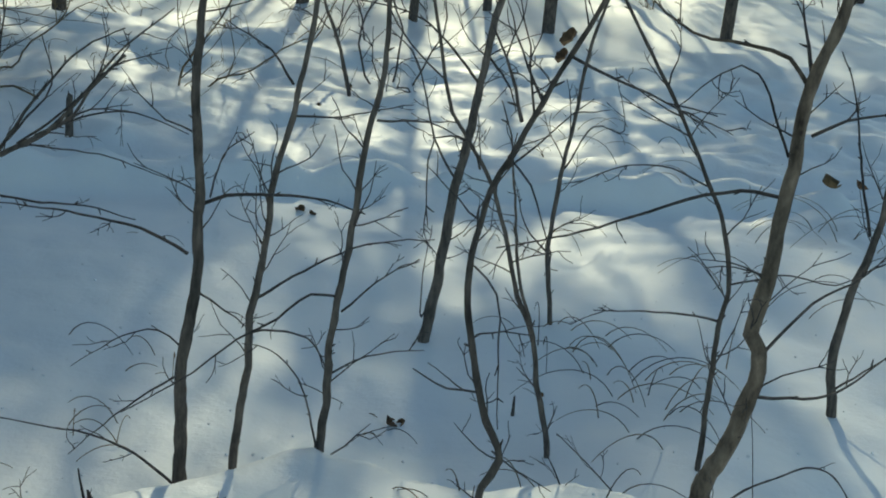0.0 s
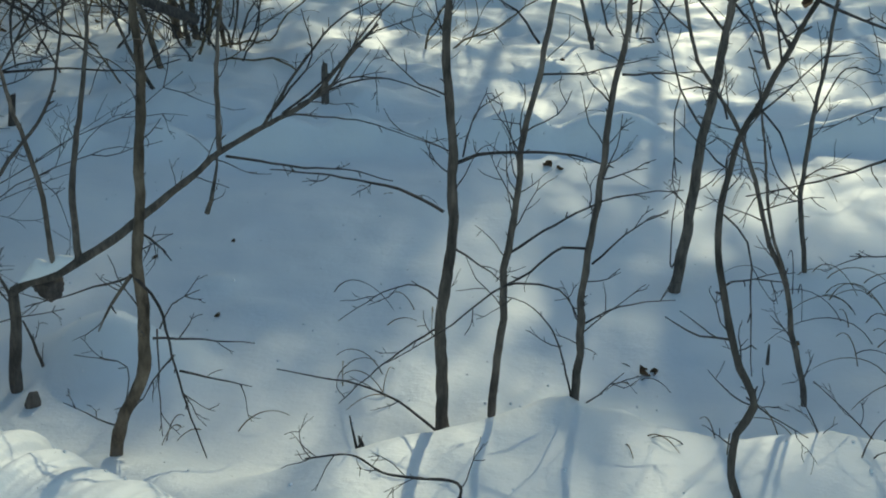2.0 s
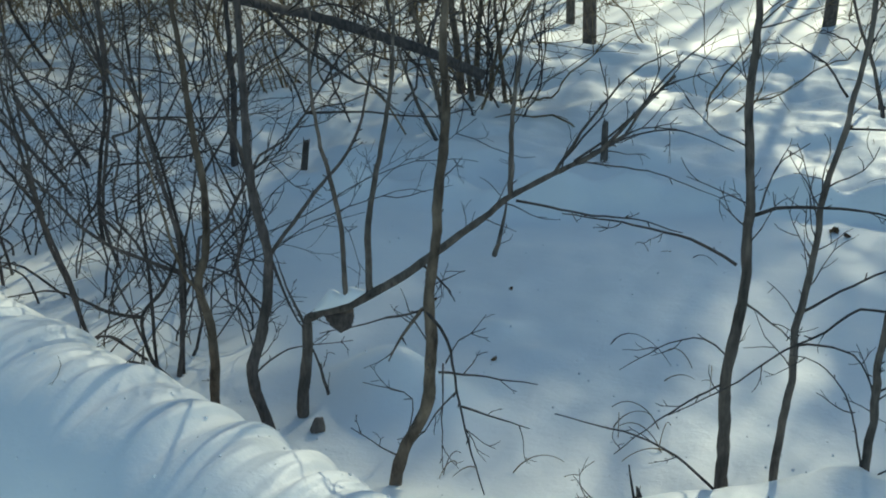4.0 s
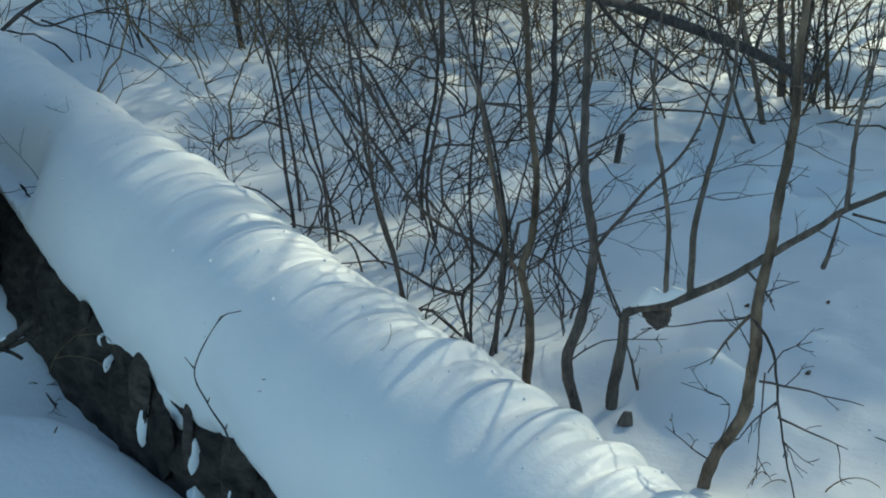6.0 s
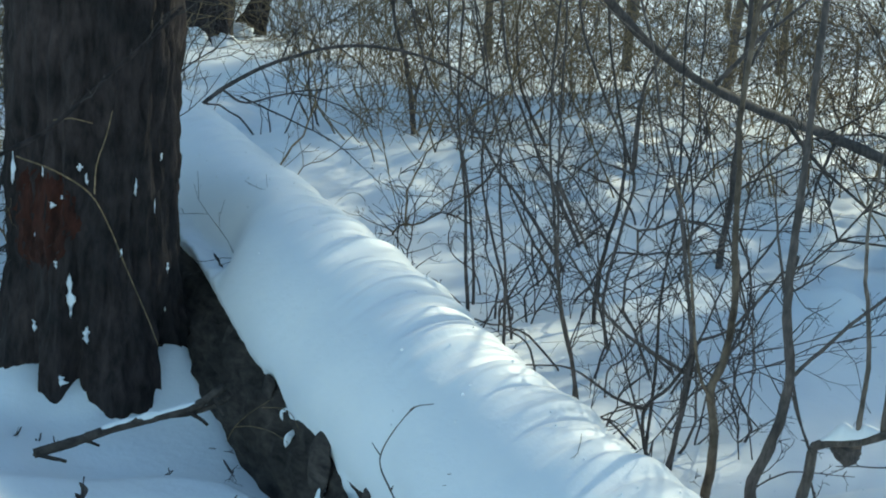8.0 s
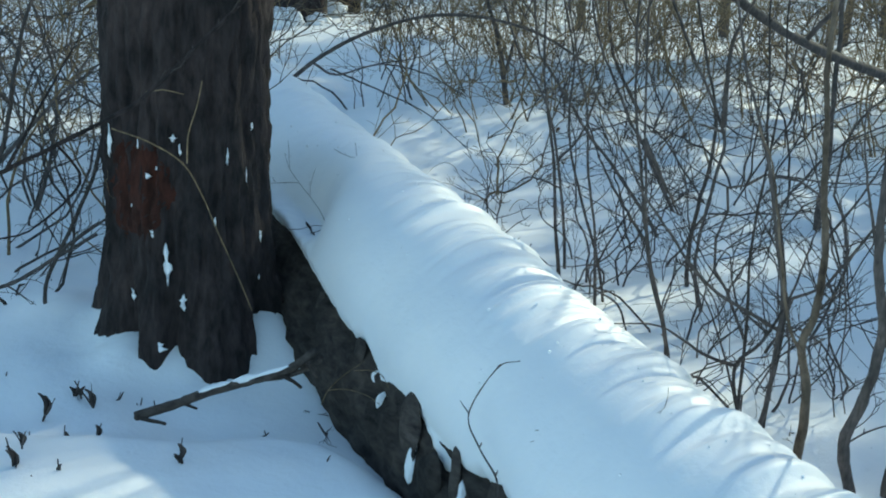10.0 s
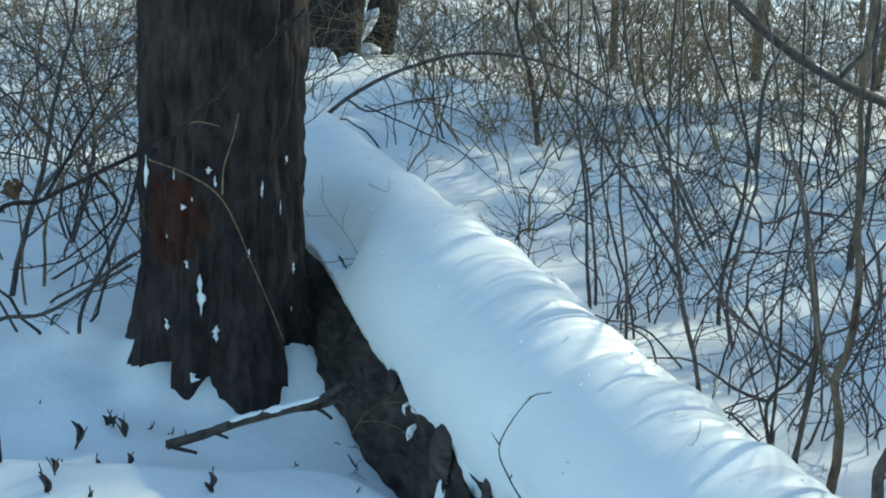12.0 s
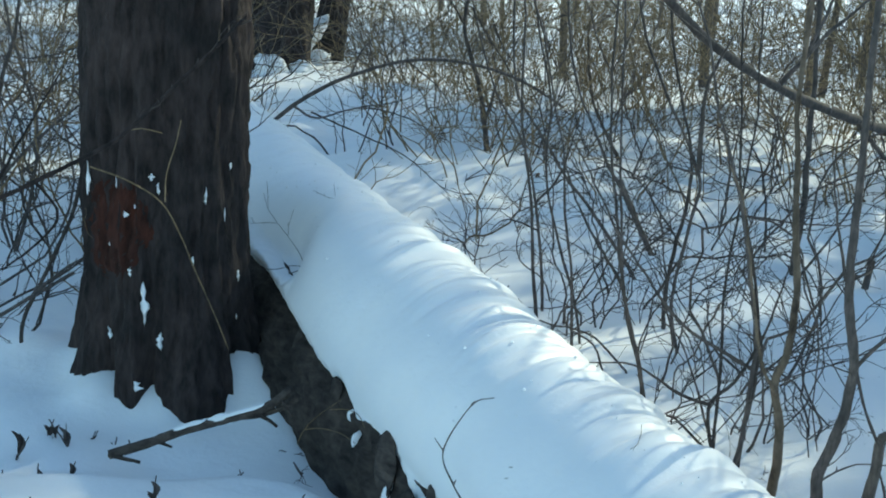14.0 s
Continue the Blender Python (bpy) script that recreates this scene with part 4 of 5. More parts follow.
sapling([(-4.802, 1.933, 0.019), (-4.770, 2.005, 0.207), (-4.722, 2.114, 0.461), (-4.697, 2.170, 0.668)], 0.0087, 0.0073, crown=0.0, label="dark crooked sapling beside the old trunk", mat=BARK_DARK)
limb([(-6.281, 2.666, 0.353), (-6.450, 2.502, 0.522), (-6.601, 2.380, 0.480)], 0.0081)
limb([(-6.273, 2.685, 0.502), (-6.422, 2.939, 0.678), (-6.589, 3.150, 0.928)], 0.0095)
sapling([(-6.341, 2.526, -0.221), (-6.296, 2.631, 0.114), (-6.266, 2.700, 0.561), (-6.294, 2.635, 0.910), (-6.314, 2.591, 1.081)], 0.0125, 0.0110, crown=1.0, label="dark crooked sapling beside the old trunk", mat=BARK_DARK)
limb([(-2.168, 3.162, 0.401), (-2.074, 3.111, 0.630), (-1.992, 3.053, 0.858)], 0.0045)
limb([(-2.175, 3.157, 0.326), (-2.338, 2.995, 0.460), (-2.406, 2.893, 0.605), (-2.471, 2.793, 0.764), (-2.490, 2.722, 0.889), (-2.554, 2.623, 1.089)], 0.0068)
sapling([(-2.191, 3.147, 0.000), (-2.182, 3.153, 0.155), (-2.168, 3.162, 0.401), (-2.207, 3.137, 0.685), (-2.251, 3.109, 0.874), (-2.271, 3.096, 1.112), (-2.286, 3.087, 1.360)], 0.0061, 0.0054, crown=1.0, label="slender grey-brown bare sapling rooted in deep snow", mat=BARK_DARK)
limb([(-2.839, 3.306, 0.427), (-3.062, 3.326, 0.630), (-3.240, 3.381, 0.829)], 0.0067)
limb([(-2.871, 3.282, 0.811), (-2.822, 3.332, 0.674), (-2.773, 3.382, 0.544)], 0.0094)
sapling([(-2.764, 3.363, -0.000), (-2.782, 3.349, 0.159), (-2.839, 3.306, 0.427), (-2.872, 3.281, 0.831), (-2.883, 3.273, 1.124), (-2.887, 3.269, 1.314)], 0.0068, 0.0053, crown=1.0, label="slender grey-brown bare sapling rooted in deep snow", mat=BARK_DARK)
limb([(-3.788, 3.863, 0.385), (-3.866, 3.744, 0.435), (-3.893, 3.671, 0.388)], 0.0051)
limb([(-3.803, 3.850, 0.510), (-3.660, 3.843, 0.658), (-3.545, 3.811, 0.914)], 0.0061)
sapling([(-3.757, 3.891, 0.000), (-3.770, 3.879, 0.207), (-3.803, 3.850, 0.510), (-3.850, 3.807, 0.755), (-3.950, 3.717, 0.992), (-4.013, 3.660, 1.227)], 0.0082, 0.0062, crown=1.0, label="slender grey-brown bare sapling rooted in deep snow", mat=BARK_DARK)
limb([(-2.223, 3.004, 0.232), (-2.314, 2.965, 0.250), (-2.447, 2.900, 0.319), (-2.577, 2.836, 0.304)], 0.0059)
limb([(-2.214, 3.009, 0.122), (-2.352, 3.025, 0.377), (-2.485, 3.043, 0.453)], 0.0046)
sapling([(-2.154, 3.048, 0.000), (-2.204, 3.016, 0.086), (-2.223, 3.004, 0.232), (-2.166, 3.040, 0.315), (-2.120, 3.070, 0.431)], 0.0074, 0.0048, crown=0.0, label="tangled low brush stem by the log", mat=BARK_DARK)
limb([(-3.351, 3.635, 0.190), (-3.266, 3.687, 0.390), (-3.181, 3.738, 0.562)], 0.0052)
sapling([(-3.324, 3.658, 0.000), (-3.351, 3.635, 0.190), (-3.407, 3.588, 0.421), (-3.464, 3.539, 0.716), (-3.462, 3.542, 1.007), (-3.508, 3.503, 1.266)], 0.0068, 0.0058, crown=1.0, label="slender grey-brown bare sapling rooted in deep snow", mat=BARK_DARK)
sapling([(-2.903, 7.151, -0.000), (-2.924, 7.143, 0.275), (-2.965, 7.126, 0.676)], 0.0314, 0.0279, crown=1.2, label="upright tan-grey stem in a tight clump", mat=BARK_FLAKY)
sapling([(-2.734, 6.532, -0.000), (-2.803, 6.503, 0.317), (-2.869, 6.476, 0.565), (-2.917, 6.456, 0.748)], 0.0209, 0.0161, crown=1.2, label="upright tan-grey stem in a tight clump", mat=BARK_FLAKY)
sapling([(-2.712, 7.380, 0.000), (-2.742, 7.369, 0.326), (-2.778, 7.356, 0.664)], 0.0160, 0.0160, crown=1.2, label="upright tan-grey stem in a tight clump", mat=BARK_FLAKY)
sapling([(-2.780, 7.126, 0.000), (-2.801, 7.118, 0.323), (-2.781, 7.126, 0.687)], 0.0242, 0.0208, crown=1.2, label="upright tan-grey stem in a tight clump", mat=BARK_FLAKY)
sapling([(-2.619, 6.188, 0.000), (-2.722, 6.144, 0.220), (-2.785, 6.118, 0.400), (-2.843, 6.093, 0.615)], 0.0122, 0.0076, crown=1.2, label="upright tan-grey stem in a tight clump")
sapling([(-2.668, 7.005, 0.000), (-2.653, 7.011, 0.318), (-2.583, 7.037, 0.708)], 0.0119, 0.0102, crown=1.2, label="upright tan-grey stem in a tight clump", mat=BARK_FLAKY)
sapling([(-2.754, 6.955, 0.000), (-2.786, 6.942, 0.382), (-2.815, 6.931, 0.705)], 0.0169, 0.0169, crown=1.2, label="upright tan-grey stem in a tight clump", mat=BARK_FLAKY)
sapling([(-6.255, 7.426, 0.000), (-6.449, 7.268, 0.484), (-6.510, 7.219, 0.988)], 0.0159, 0.0133, crown=1.0, label="slender grey-brown bare sapling rooted in deep snow", mat=BARK_DARK)
limb([(-6.997, 6.647, 0.282), (-6.897, 6.673, 0.635), (-6.754, 6.741, 0.979)], 0.0132)
sapling([(-6.972, 6.672, 0.000), (-7.018, 6.625, 0.453), (-7.126, 6.517, 0.956)], 0.0263, 0.0219, crown=1.0, label="slender grey-brown bare sapling rooted in deep snow", mat=BARK_DARK)

# ---- brush thicket ----
def shrub_model(seed, stems, height, r, mat, spread=0.45, twig=6, bend=0.13, lo=0.10):
    """A clump of thin crooked stems at the origin."""
    rng = random.Random(seed)
    ob = thing("shrub", (0, 0, 0), "leafless tan shrub of fine twigs in snow" if mat == BARK_TAN else "leafless dark shrub of thin crooked stems in snow", "shrub", "leafless brush thicket")
    fine = Tubes()
    for k in range(stems):
        a = rng.uniform(0, 2 * math.pi)
        b = np.array([math.cos(a), math.sin(a), 0]) * rng.uniform(0.0, 0.30)
        lean = spread * rng.uniform(0.1, 1.5)
        h = height * rng.uniform(0.5, 1.1)
        w = wander(rng, b - np.array([0, 0, 0.1]), (math.cos(a) * lean, math.sin(a) * lean, 1), h, 18, bend, 0.01)
        rr = r * rng.uniform(0.5, 1.3)
        t = Tubes()
        t.add(w, rr, rr * 0.35, 6, 0.07, rng)
        part("stem", t.v, t.f, mat, ob)
        twigs_on(fine, rng, w, rr, twig, h * 0.30, 4, lo, 2, 0.03)
    tagged(part("twig_spray", fine.v, fine.f, mat, ob), kind="stuff")
    return ob


def scatter_shrubs():
    rng = random.Random(41)
    models = [shrub_model(100 + i, 3 + i % 3, 1.5 + 0.12 * i, 0.0064, (BARK_DARK, BARK_TAN, BARK_DARK, BARK_DARK, BARK_TAN)[i % 5], 0.75, 7, 0.24) for i in range(10)]
    spots = []
    # behind the log, then out into the wood
    for _ in range(6):
        s = rng.uniform(0, 1)
        x = -2.3 - 3.2 * s + rng.uniform(-0.3, 0.3)
        spots.append((x, 3.05 + 1.25 * s + rng.uniform(0.3, 2.6)))
    spots += [(-2.78, 6.6), (-2.72, 7.15), (-2.70, 7.4), (-2.9, 7.0), (-2.6, 6.9), (-3.2, 7.8), (-6.2, 6.3), (-5.9, 6.9), (-6.6, 6.7), (-4.9, 7.4), (-5.4, 8.0),
              (-6.3, 3.9), (-6.9, 4.1), (-7.3, 3.4), (-6.4, 2.9), (-7.8, 4.2), (-5.6, 2.55), (-6.0, 2.3), (-7.0, 2.7), (-8.2, 3.3), (-8.8, 4.4), (-9.4, 3.8), (-6.7, 3.4), (-5.9, 3.3), (-5.05, 1.9), (-5.4, 2.25), (-5.7, 1.85), (-6.3, 2.6), (-6.6, 2.2), (-7.4, 3.0), (-7.9, 2.6), (-7.2, 2.15), (-8.6, 2.9), (-1.5, 7.5), (-0.3, 8.3)]
    for _ in range(42):
        a, d = radians(rng.uniform(20, 70)), rng.uniform(7.0, 14)
        spots.append((-d * math.sin(a), d * math.cos(a)))
    for _ in range(10):
        a, d = radians(rng.uniform(-16, 16)), rng.uniform(9.0, 16)
        spots.append((-d * math.sin(a), d * math.cos(a)))
    for _ in range(100):
        a, d = radians(rng.uniform(26, 72)), rng.uniform(12, 25)
        spots.append((-d * math.sin(a), d * math.cos(a)))
    for _ in range(90):
        a, d = radians(rng.uniform(-16, 74)), rng.uniform(15, 32)
        spots.append((-d * math.sin(a), d * math.cos(a)))
    spots = [(x, y) for x, y in spots if abs(ACROSS.x * x + ACROSS.y * y - LOG_P) > 0.6 or -x > 7.4]
    spots = [(x, y) for x, y in spots if not (1.30 < -x / y < 1.52 and 8 < -x < 12.5)]   # a gap before the broken trunks
    for i, (x, y) in enumerate(spots):
        m = pose(x, y, ground_z(x, y), rng.uniform(-6, 6), rng.uniform(-6, 6), rng.uniform(0, 360))
        if i < len(models):
            models[i].matrix_basis = m
        else:
            copy_thing(models[i % len(models)], m)


def log_brush():
    """Thin upright brush just behind the log."""
    rng = random.Random(63)
    models = [shrub_model(160 + i, 3, 1.25 + 0.1 * i, 0.0046, BARK_DARK, 0.25, 8, 0.22) for i in range(5)]
    for i in range(13):
        q, p = 2.9 + 2.0 * (i + rng.uniform(0, 1)) / 13, LOG_P + rng.uniform(0.62, 1.40)
        c = ALONG * q + ACROSS * p
        m = pose(c.x, c.y, ground_z(c.x, c.y), rng.uniform(-5, 5), rng.uniform(-5, 5), rng.uniform(0, 360))
        if i < 5:
            models[i].matrix_basis = m
        else:
            copy_thing(models[i % 5], m)


def far_brush():
    """Dense tan brush closing the wood behind the thicket."""
    rng = random.Random(77)
    models = [shrub_model(190 + i, 5, 1.9 + 0.2 * i, 0.0060, BARK_TAN, 0.5, 13, 0.19, 0.33) for i in range(3)]
    for i in range(64):
        a, d = radians(rng.uniform(26, 51) if i % 4 else rng.uniform(57, 72)), rng.uniform(8.0, 15.0)
        m = pose(-d * math.sin(a), d * math.cos(a), ground_z(-d * math.sin(a), d * math.cos(a)), rng.uniform(-6, 6), rng.uniform(-6, 6), rng.uniform(0, 360))
        if i < 3:
            models[i].matrix_basis = m
        else:
            copy_thing(models[i % 3], m)


scatter_shrubs()
log_brush()
far_brush()


# ---- tall trees beyond: unseen crowns added to shade and dapple the snow ----
def tall_tree_model(seed, r, height, low, needles, wide=1.0, limbs=58, clumps=0):
    rng = random.Random(seed)
    ob = thing("tree", (0, 0, 0), "tall forest tree with an unseen crown added to shade the snow", "tree", "tall trees of the wood")
    line = wander(rng, (0, 0, -0.2), (0, 0, 1), height, 24, 0.02, 0.03)
    t = Tubes()
    t.add(line, r, r * 0.25, 10, 0.04, rng)
    rise = 1.586     # stretches the tree upwards, so its shadow reaches as far under a higher sun
    part("trunk", [(a[0], a[1], a[2] * rise) for a in t.v], t.f, BARK, ob)
    fine = Tubes()
    tuft_v, tuft_f = [], []
    first = int(24 * low / height)
    for _ in range(limbs):
        i = rng.randint(first, 22)
        tan = (line[i + 1] - line[i]) / np.linalg.norm(line[i + 1] - line[i])
        reach = wide * rng.uniform(0.8, 1.9) * (1.25 - 0.8 * (i - first) / (24 - first))
        w = wander(rng, line[i], side_way(rng, tan, rng.uniform(0.9, 1.5)), reach, 9, 0.09, 0.03)
        fine.add(w, r * 0.2, 0.006, 5)
        twigs_on(fine, rng, w, r * 0.14, 5 if needles else 8, 0.7, 3, 0.15, 1 if needles else 2)
        if needles:
            tufts = [rng.randint(3, len(w) - 1) for _ in range(clumps)]
            for _ in range(needles):
                j = rng.choice(tufts) if clumps else rng.randint(2, len(w) - 1)
                p = w[j] + np.array([rng.gauss(0, 0.14), rng.gauss(0, 0.14), rng.gauss(0, 0.07)])
                d1 = np.array([rng.gauss(0, 1) for _ in range(3)])
                d1 *= 0.11 / np.linalg.norm(d1)
                d2 = np.cross(d1, [rng.gauss(0, 1) for _ in range(3)])
                d2 *= 0.022 / (np.linalg.norm(d2) + 1e-9)
                k = len(tuft_v)
                tuft_v += [p - d1 - d2 * 0.3, p + d2, p + d1 + d2 * 0.2, p - d2]
                tuft_f.append((k, k + 1, k + 2, k + 3))
    tagged(part("crown", [(a[0], a[1], a[2] * rise) for a in fine.v], fine.f, BARK_DARK, ob), kind="stuff")
    if needles:
        tagged(part("foliage", [(a[0], a[1], a[2] * rise) for a in tuft_v], tuft_f, NEEDLE, ob, smooth=False), kind="stuff")
    return ob


def scatter_trees():
    rng = random.Random(9)
    # crown heights, widths and needle density are set by the shade wanted below
    kinds = [(300, 0.055, 7.0, 2.0, 60), (301, 0.06, 11.5, 7.8, 0), (302, 0.065, 8.5, 2.4, 60), (303, 0.07, 8.5, 2.4, 0, 1.0, 26),
             (304, 0.05, 4.8, 1.6, 60, 0.7), (305, 0.03, 3.92, 3.6, 45, 0.32, 24), (306, 0.05, 4.1, 2.95, 70, 0.5, 46), (307, 0.045, 4.75, 2.0, 46, 0.8, 11, 2)]
    models = {}
    # model, x, y
    spots = TREE_SPOTS[:]
    for _ in range(44):
        a, d = radians(rng.uniform(-24, 75)), rng.uniform(24, 48)
        spots.append((rng.randint(0, 3), -d * math.sin(a), d * math.cos(a)))
    # unseen tree added to shade the ground left of the old trunk
    spots += [(6, -5.2, 11.4)]
    for k, x, y in spots:
        m = pose(x, y, ground_z(x, y), rng.uniform(-2, 2), rng.uniform(-2, 2), rng.uniform(0, 360))
        if k not in models:
            models[k] = tall_tree_model(*kinds[k])
            models[k].matrix_basis = m
        else:
            copy_thing(models[k], m)


# mostly unseen trees, spotted by where their crowns' shadows fall
TREE_SPOTS = [(1, -1.33, 11.7), (6, -1.95, 14.4), (7, -2.1, 15.2), (6, -2.6, 14.4), (2, 3.97, 17.0), (3, 4.84, 15.7), (1, -3.1, 10.4), (4, 1.85, 14.7), (6, 2.1, 15.4), (3, -0.3, 16.6), (2, 3.4, 20.5),
              (4, -8.3, 13.6), (1, -5.6, 12.5), (0, -8.0, 12.8), (3, 0.5, 21.5), (1, 2.6, 12.2), (2, -9.6, 13.0), (0, -10.9, 11.8), (3, -4.2, 17.0), (1, 0.9, 11.6),
              (3, -2.6, 20.0), (7, -4.3, 13.6), (7, -5.4, 12.6), (7, -6.6, 14.2), (7, -3.6, 11.4), (4, -8.6, 15.0), (7, 0.35, 12.2), (7, -0.3, 11.2), (5, 0.1, 13.8), (7, -0.75, 16.4), (7, 0.95, 16.0), (3, -1.6, 18.2)]
scatter_trees()

# ---- the old trunk and what clings to it ----
old_tree()
for i, (a, h, size, tall) in enumerate(((-1.57, 0.77, 0.014, 0.055), (-1.20, 0.77, 0.006, 0.022), (-0.71, 0.80, 0.011, 0.011), (-0.63, 0.76, 0.006, 0.022), (-1.02, 0.67, 0.015, 0.010), (-0.88, 0.70, 0.007, 0.009),
                                        (-0.02, 0.73, 0.009, 0.026), (0.42, 0.82, 0.010, 0.011), (-0.19, 0.51, 0.009, 0.020), (0.49, 0.43, 0.009, 0.020), (-0.94, 0.48, 0.008, 0.014), (-0.78, 0.37, 0.016, 0.062),
                                        (-0.60, 0.24, 0.014, 0.026), (-1.29, 0.24, 0.011, 0.024), (-1.33, 0.56, 0.004, 0.016), (0.47, 0.28, 0.005, 0.010), (0.30, 0.64, 0.004, 0.050), (-0.84, 0.08, 0.020, 0.020))):
    snow_clot("snow_clot", a, h, size * 0.85, tall * 0.9, "small clot of snow caught in the dark bark", i * 3 + 1)


# ---- fallen branch, pole, twigs ----
def snow_strip(name, line, r, thick, label, seed):
    """A bead of snow lying on top of a branch."""
    v, f, m = [], [], 9
    n = len(line)
    for i, p in enumerate(line):
        tan = line[min(i + 1, n - 1)] - line[max(i - 1, 0)]
        side = np.cross(tan, (0, 0, 1))
        side /= np.linalg.norm(side) + 1e-9
        end = min(1, 4 * i / n, 4 * (n - 1 - i) / n) * (0.75 + 0.5 * noise.noise((i * 0.35, seed, 0)))
        for k in range(m):
            a = math.pi * k / (m - 1)
            v.append(p + side * math.cos(a) * r * 0.95 * (0.4 + 0.6 * end) + np.array([0, 0, r * 0.35 + math.sin(a) * (thick * end + 0.001)]))
    for i in range(n - 1):
        for k in range(m - 1):
            a = i * m + k
            f.append((a, a + 1, a + m + 1, a + m))
    ob = new(name, mesh_of(name, v, f, SNOW_CAP))
    return tagged(ob, label, "snow")


def fallen_branch():
    rng = random.Random(8)
    line = smooth_line(STICK, 0.015)
    ob = thing("fallen_branch", line[0], "dead fallen branch leaning on the log, dusted with snow", "branch")
    t = Tubes()
    t.add(line, 0.017, 0.015, 9, 0.08, rng)
    shaft = part("shaft", t.v, t.f, BARK_LOG, ob)
    x, y = line[0][0], line[0][1]
    for at, way, ln, r in ((0.02, (0.50, 0.55, -0.02), 0.11, 0.009), (0.22, (0.30, 0.55, -0.12), 0.07, 0.007), (0.78, (0.45, 0.6, -0.15), 0.10, 0.009), (0.93, (0.5, -0.2, -0.2), 0.08, 0.007),
                           (0.55, (-0.2, 0.3, 0.9), 0.02, 0.006), (0.35, (-0.2, 0.2, 0.9), 0.015, 0.006)):
        p = line[int(at * (len(line) - 1))]
        tb = Tubes()
        tb.add(wander(rng, p, way, ln, 5, 0.1), r, r * 0.6, 7, 0.08, rng)
        part("stub", tb.v, tb.f, BARK_LOG, shaft)
    tb = Tubes()
    p, e = line[int(0.66 * (len(line) - 1))], line[-1]
    tb.add(smooth_line([p, p * 0.55 + e * 0.45 + np.array([0, 0, -0.038]), p * 0.1 + e * 0.9 + np.array([0.01, 0.01, -0.045]), e + np.array([0.012, 0.015, -0.02])], 0.015), 0.012, 0.009, 8, 0.08, rng)
    part("prong", tb.v, tb.f, BARK_LOG, shaft)
    snow_strip("snow_strip", line[8:-2], 0.016, 0.020, "thin line of snow lying on the fallen branch", 4)


fallen_branch()


def dead_pole():
    rng = random.Random(12)
    line = smooth_line(DEAD_POLE, 0.05)
    ob = thing("dead_pole", (line[-1][0], line[-1][1], ground_z(line[-1][0], line[-1][1])), "long dead trunk leaning through the brush", "tree")
    t = Tubes()
    t.add(line[::-1], 0.029, 0.015, 9, 0.07, rng)
    part("trunk", t.v, t.f, BARK_DARK, ob)
    for i, way, ln in ((0.75, (-0.2, -0.1, -0.6), 0.5), (0.55, (0.5, 0.1, -0.55), 0.7), (0.35, (0.4, 0.0, 0.7), 0.6), (0.9, (0.2, 0, 0.9), 0.5)):
        p = line[int(i * (len(line) - 1))]
        tb = Tubes()
        w = wander(rng, p, way, ln, 8, 0.12)
        tb.add(w, 0.011, 0.004, 6, 0.05, rng)
        part("branch", tb.v, tb.f, BARK_DARK, ob)
    snow_strip("snow_strip", line[6:60], 0.019, 0.012, "thin snow lying on the leaning dead trunk", 7)


dead_pole()


def log_twig():
    rng = random.Random(5)
    ob = thing("twig", LOG_TWIG[0], "thin forked twig standing out of the snow on the log", "twig")
    for pts, r in ((LOG_TWIG, 0.0032), (LOG_TWIG_FORK, 0.0022)):
        t = Tubes()
        t.add(smooth_line(pts, 0.015), r, r * 0.45, 6, 0.12, rng)
        stem = part("stem", t.v, t.f, BARK_DARK, ob)
    for p in (LOG_TWIG[1], LOG_TWIG[2], LOG_TWIG[4]):
        t = Tubes()
        t.add(wander(rng, p, (0.3, 0.2, 0.8), 0.018, 3, 0.1), 0.004, 0.001, 6)
        part("bud", t.v, t.f, BARK_DARK, stem)


log_twig()


def flank_stalks():
    """Pale dry stalks bent over the log's dark flank, and a dark twig by the fallen branch."""
    rng = random.Random(15)
    ob = thing("dry_weed", STALK_A[0], "pale dry grass stalks bent over the log's dark flank", "plant", "withered weeds in the snow")
    for pts, r in ((STALK_A, 0.0022), (STALK_B, 0.0018), (STALK_C, 0.0018)):
        t = Tubes()
        t.add(smooth_line(pts, 0.012), r, r * 0.5, 5, 0.1, rng)
        part("stalk", t.v, t.f, GRASS, ob)
    ob = thing("twig", DARK_TWIG[-1], "dark forked twig standing between the old tree and the log", "twig")
    line = smooth_line(DARK_TWIG, 0.015)
    t = Tubes()
    t.add(line, 0.0038, 0.0045, 6, 0.1, rng)
    part("stem", t.v, t.f, BARK_DARK, ob)
    fine = Tubes()
    twigs_on(fine, rng, line[len(line) // 2:], 0.003, 9, 0.11, 5, 0.1, 1, -0.02)
    tagged(part("twig_spray", fine.v, fine.f, BARK_DARK, ob), kind="stuff")


flank_stalks()


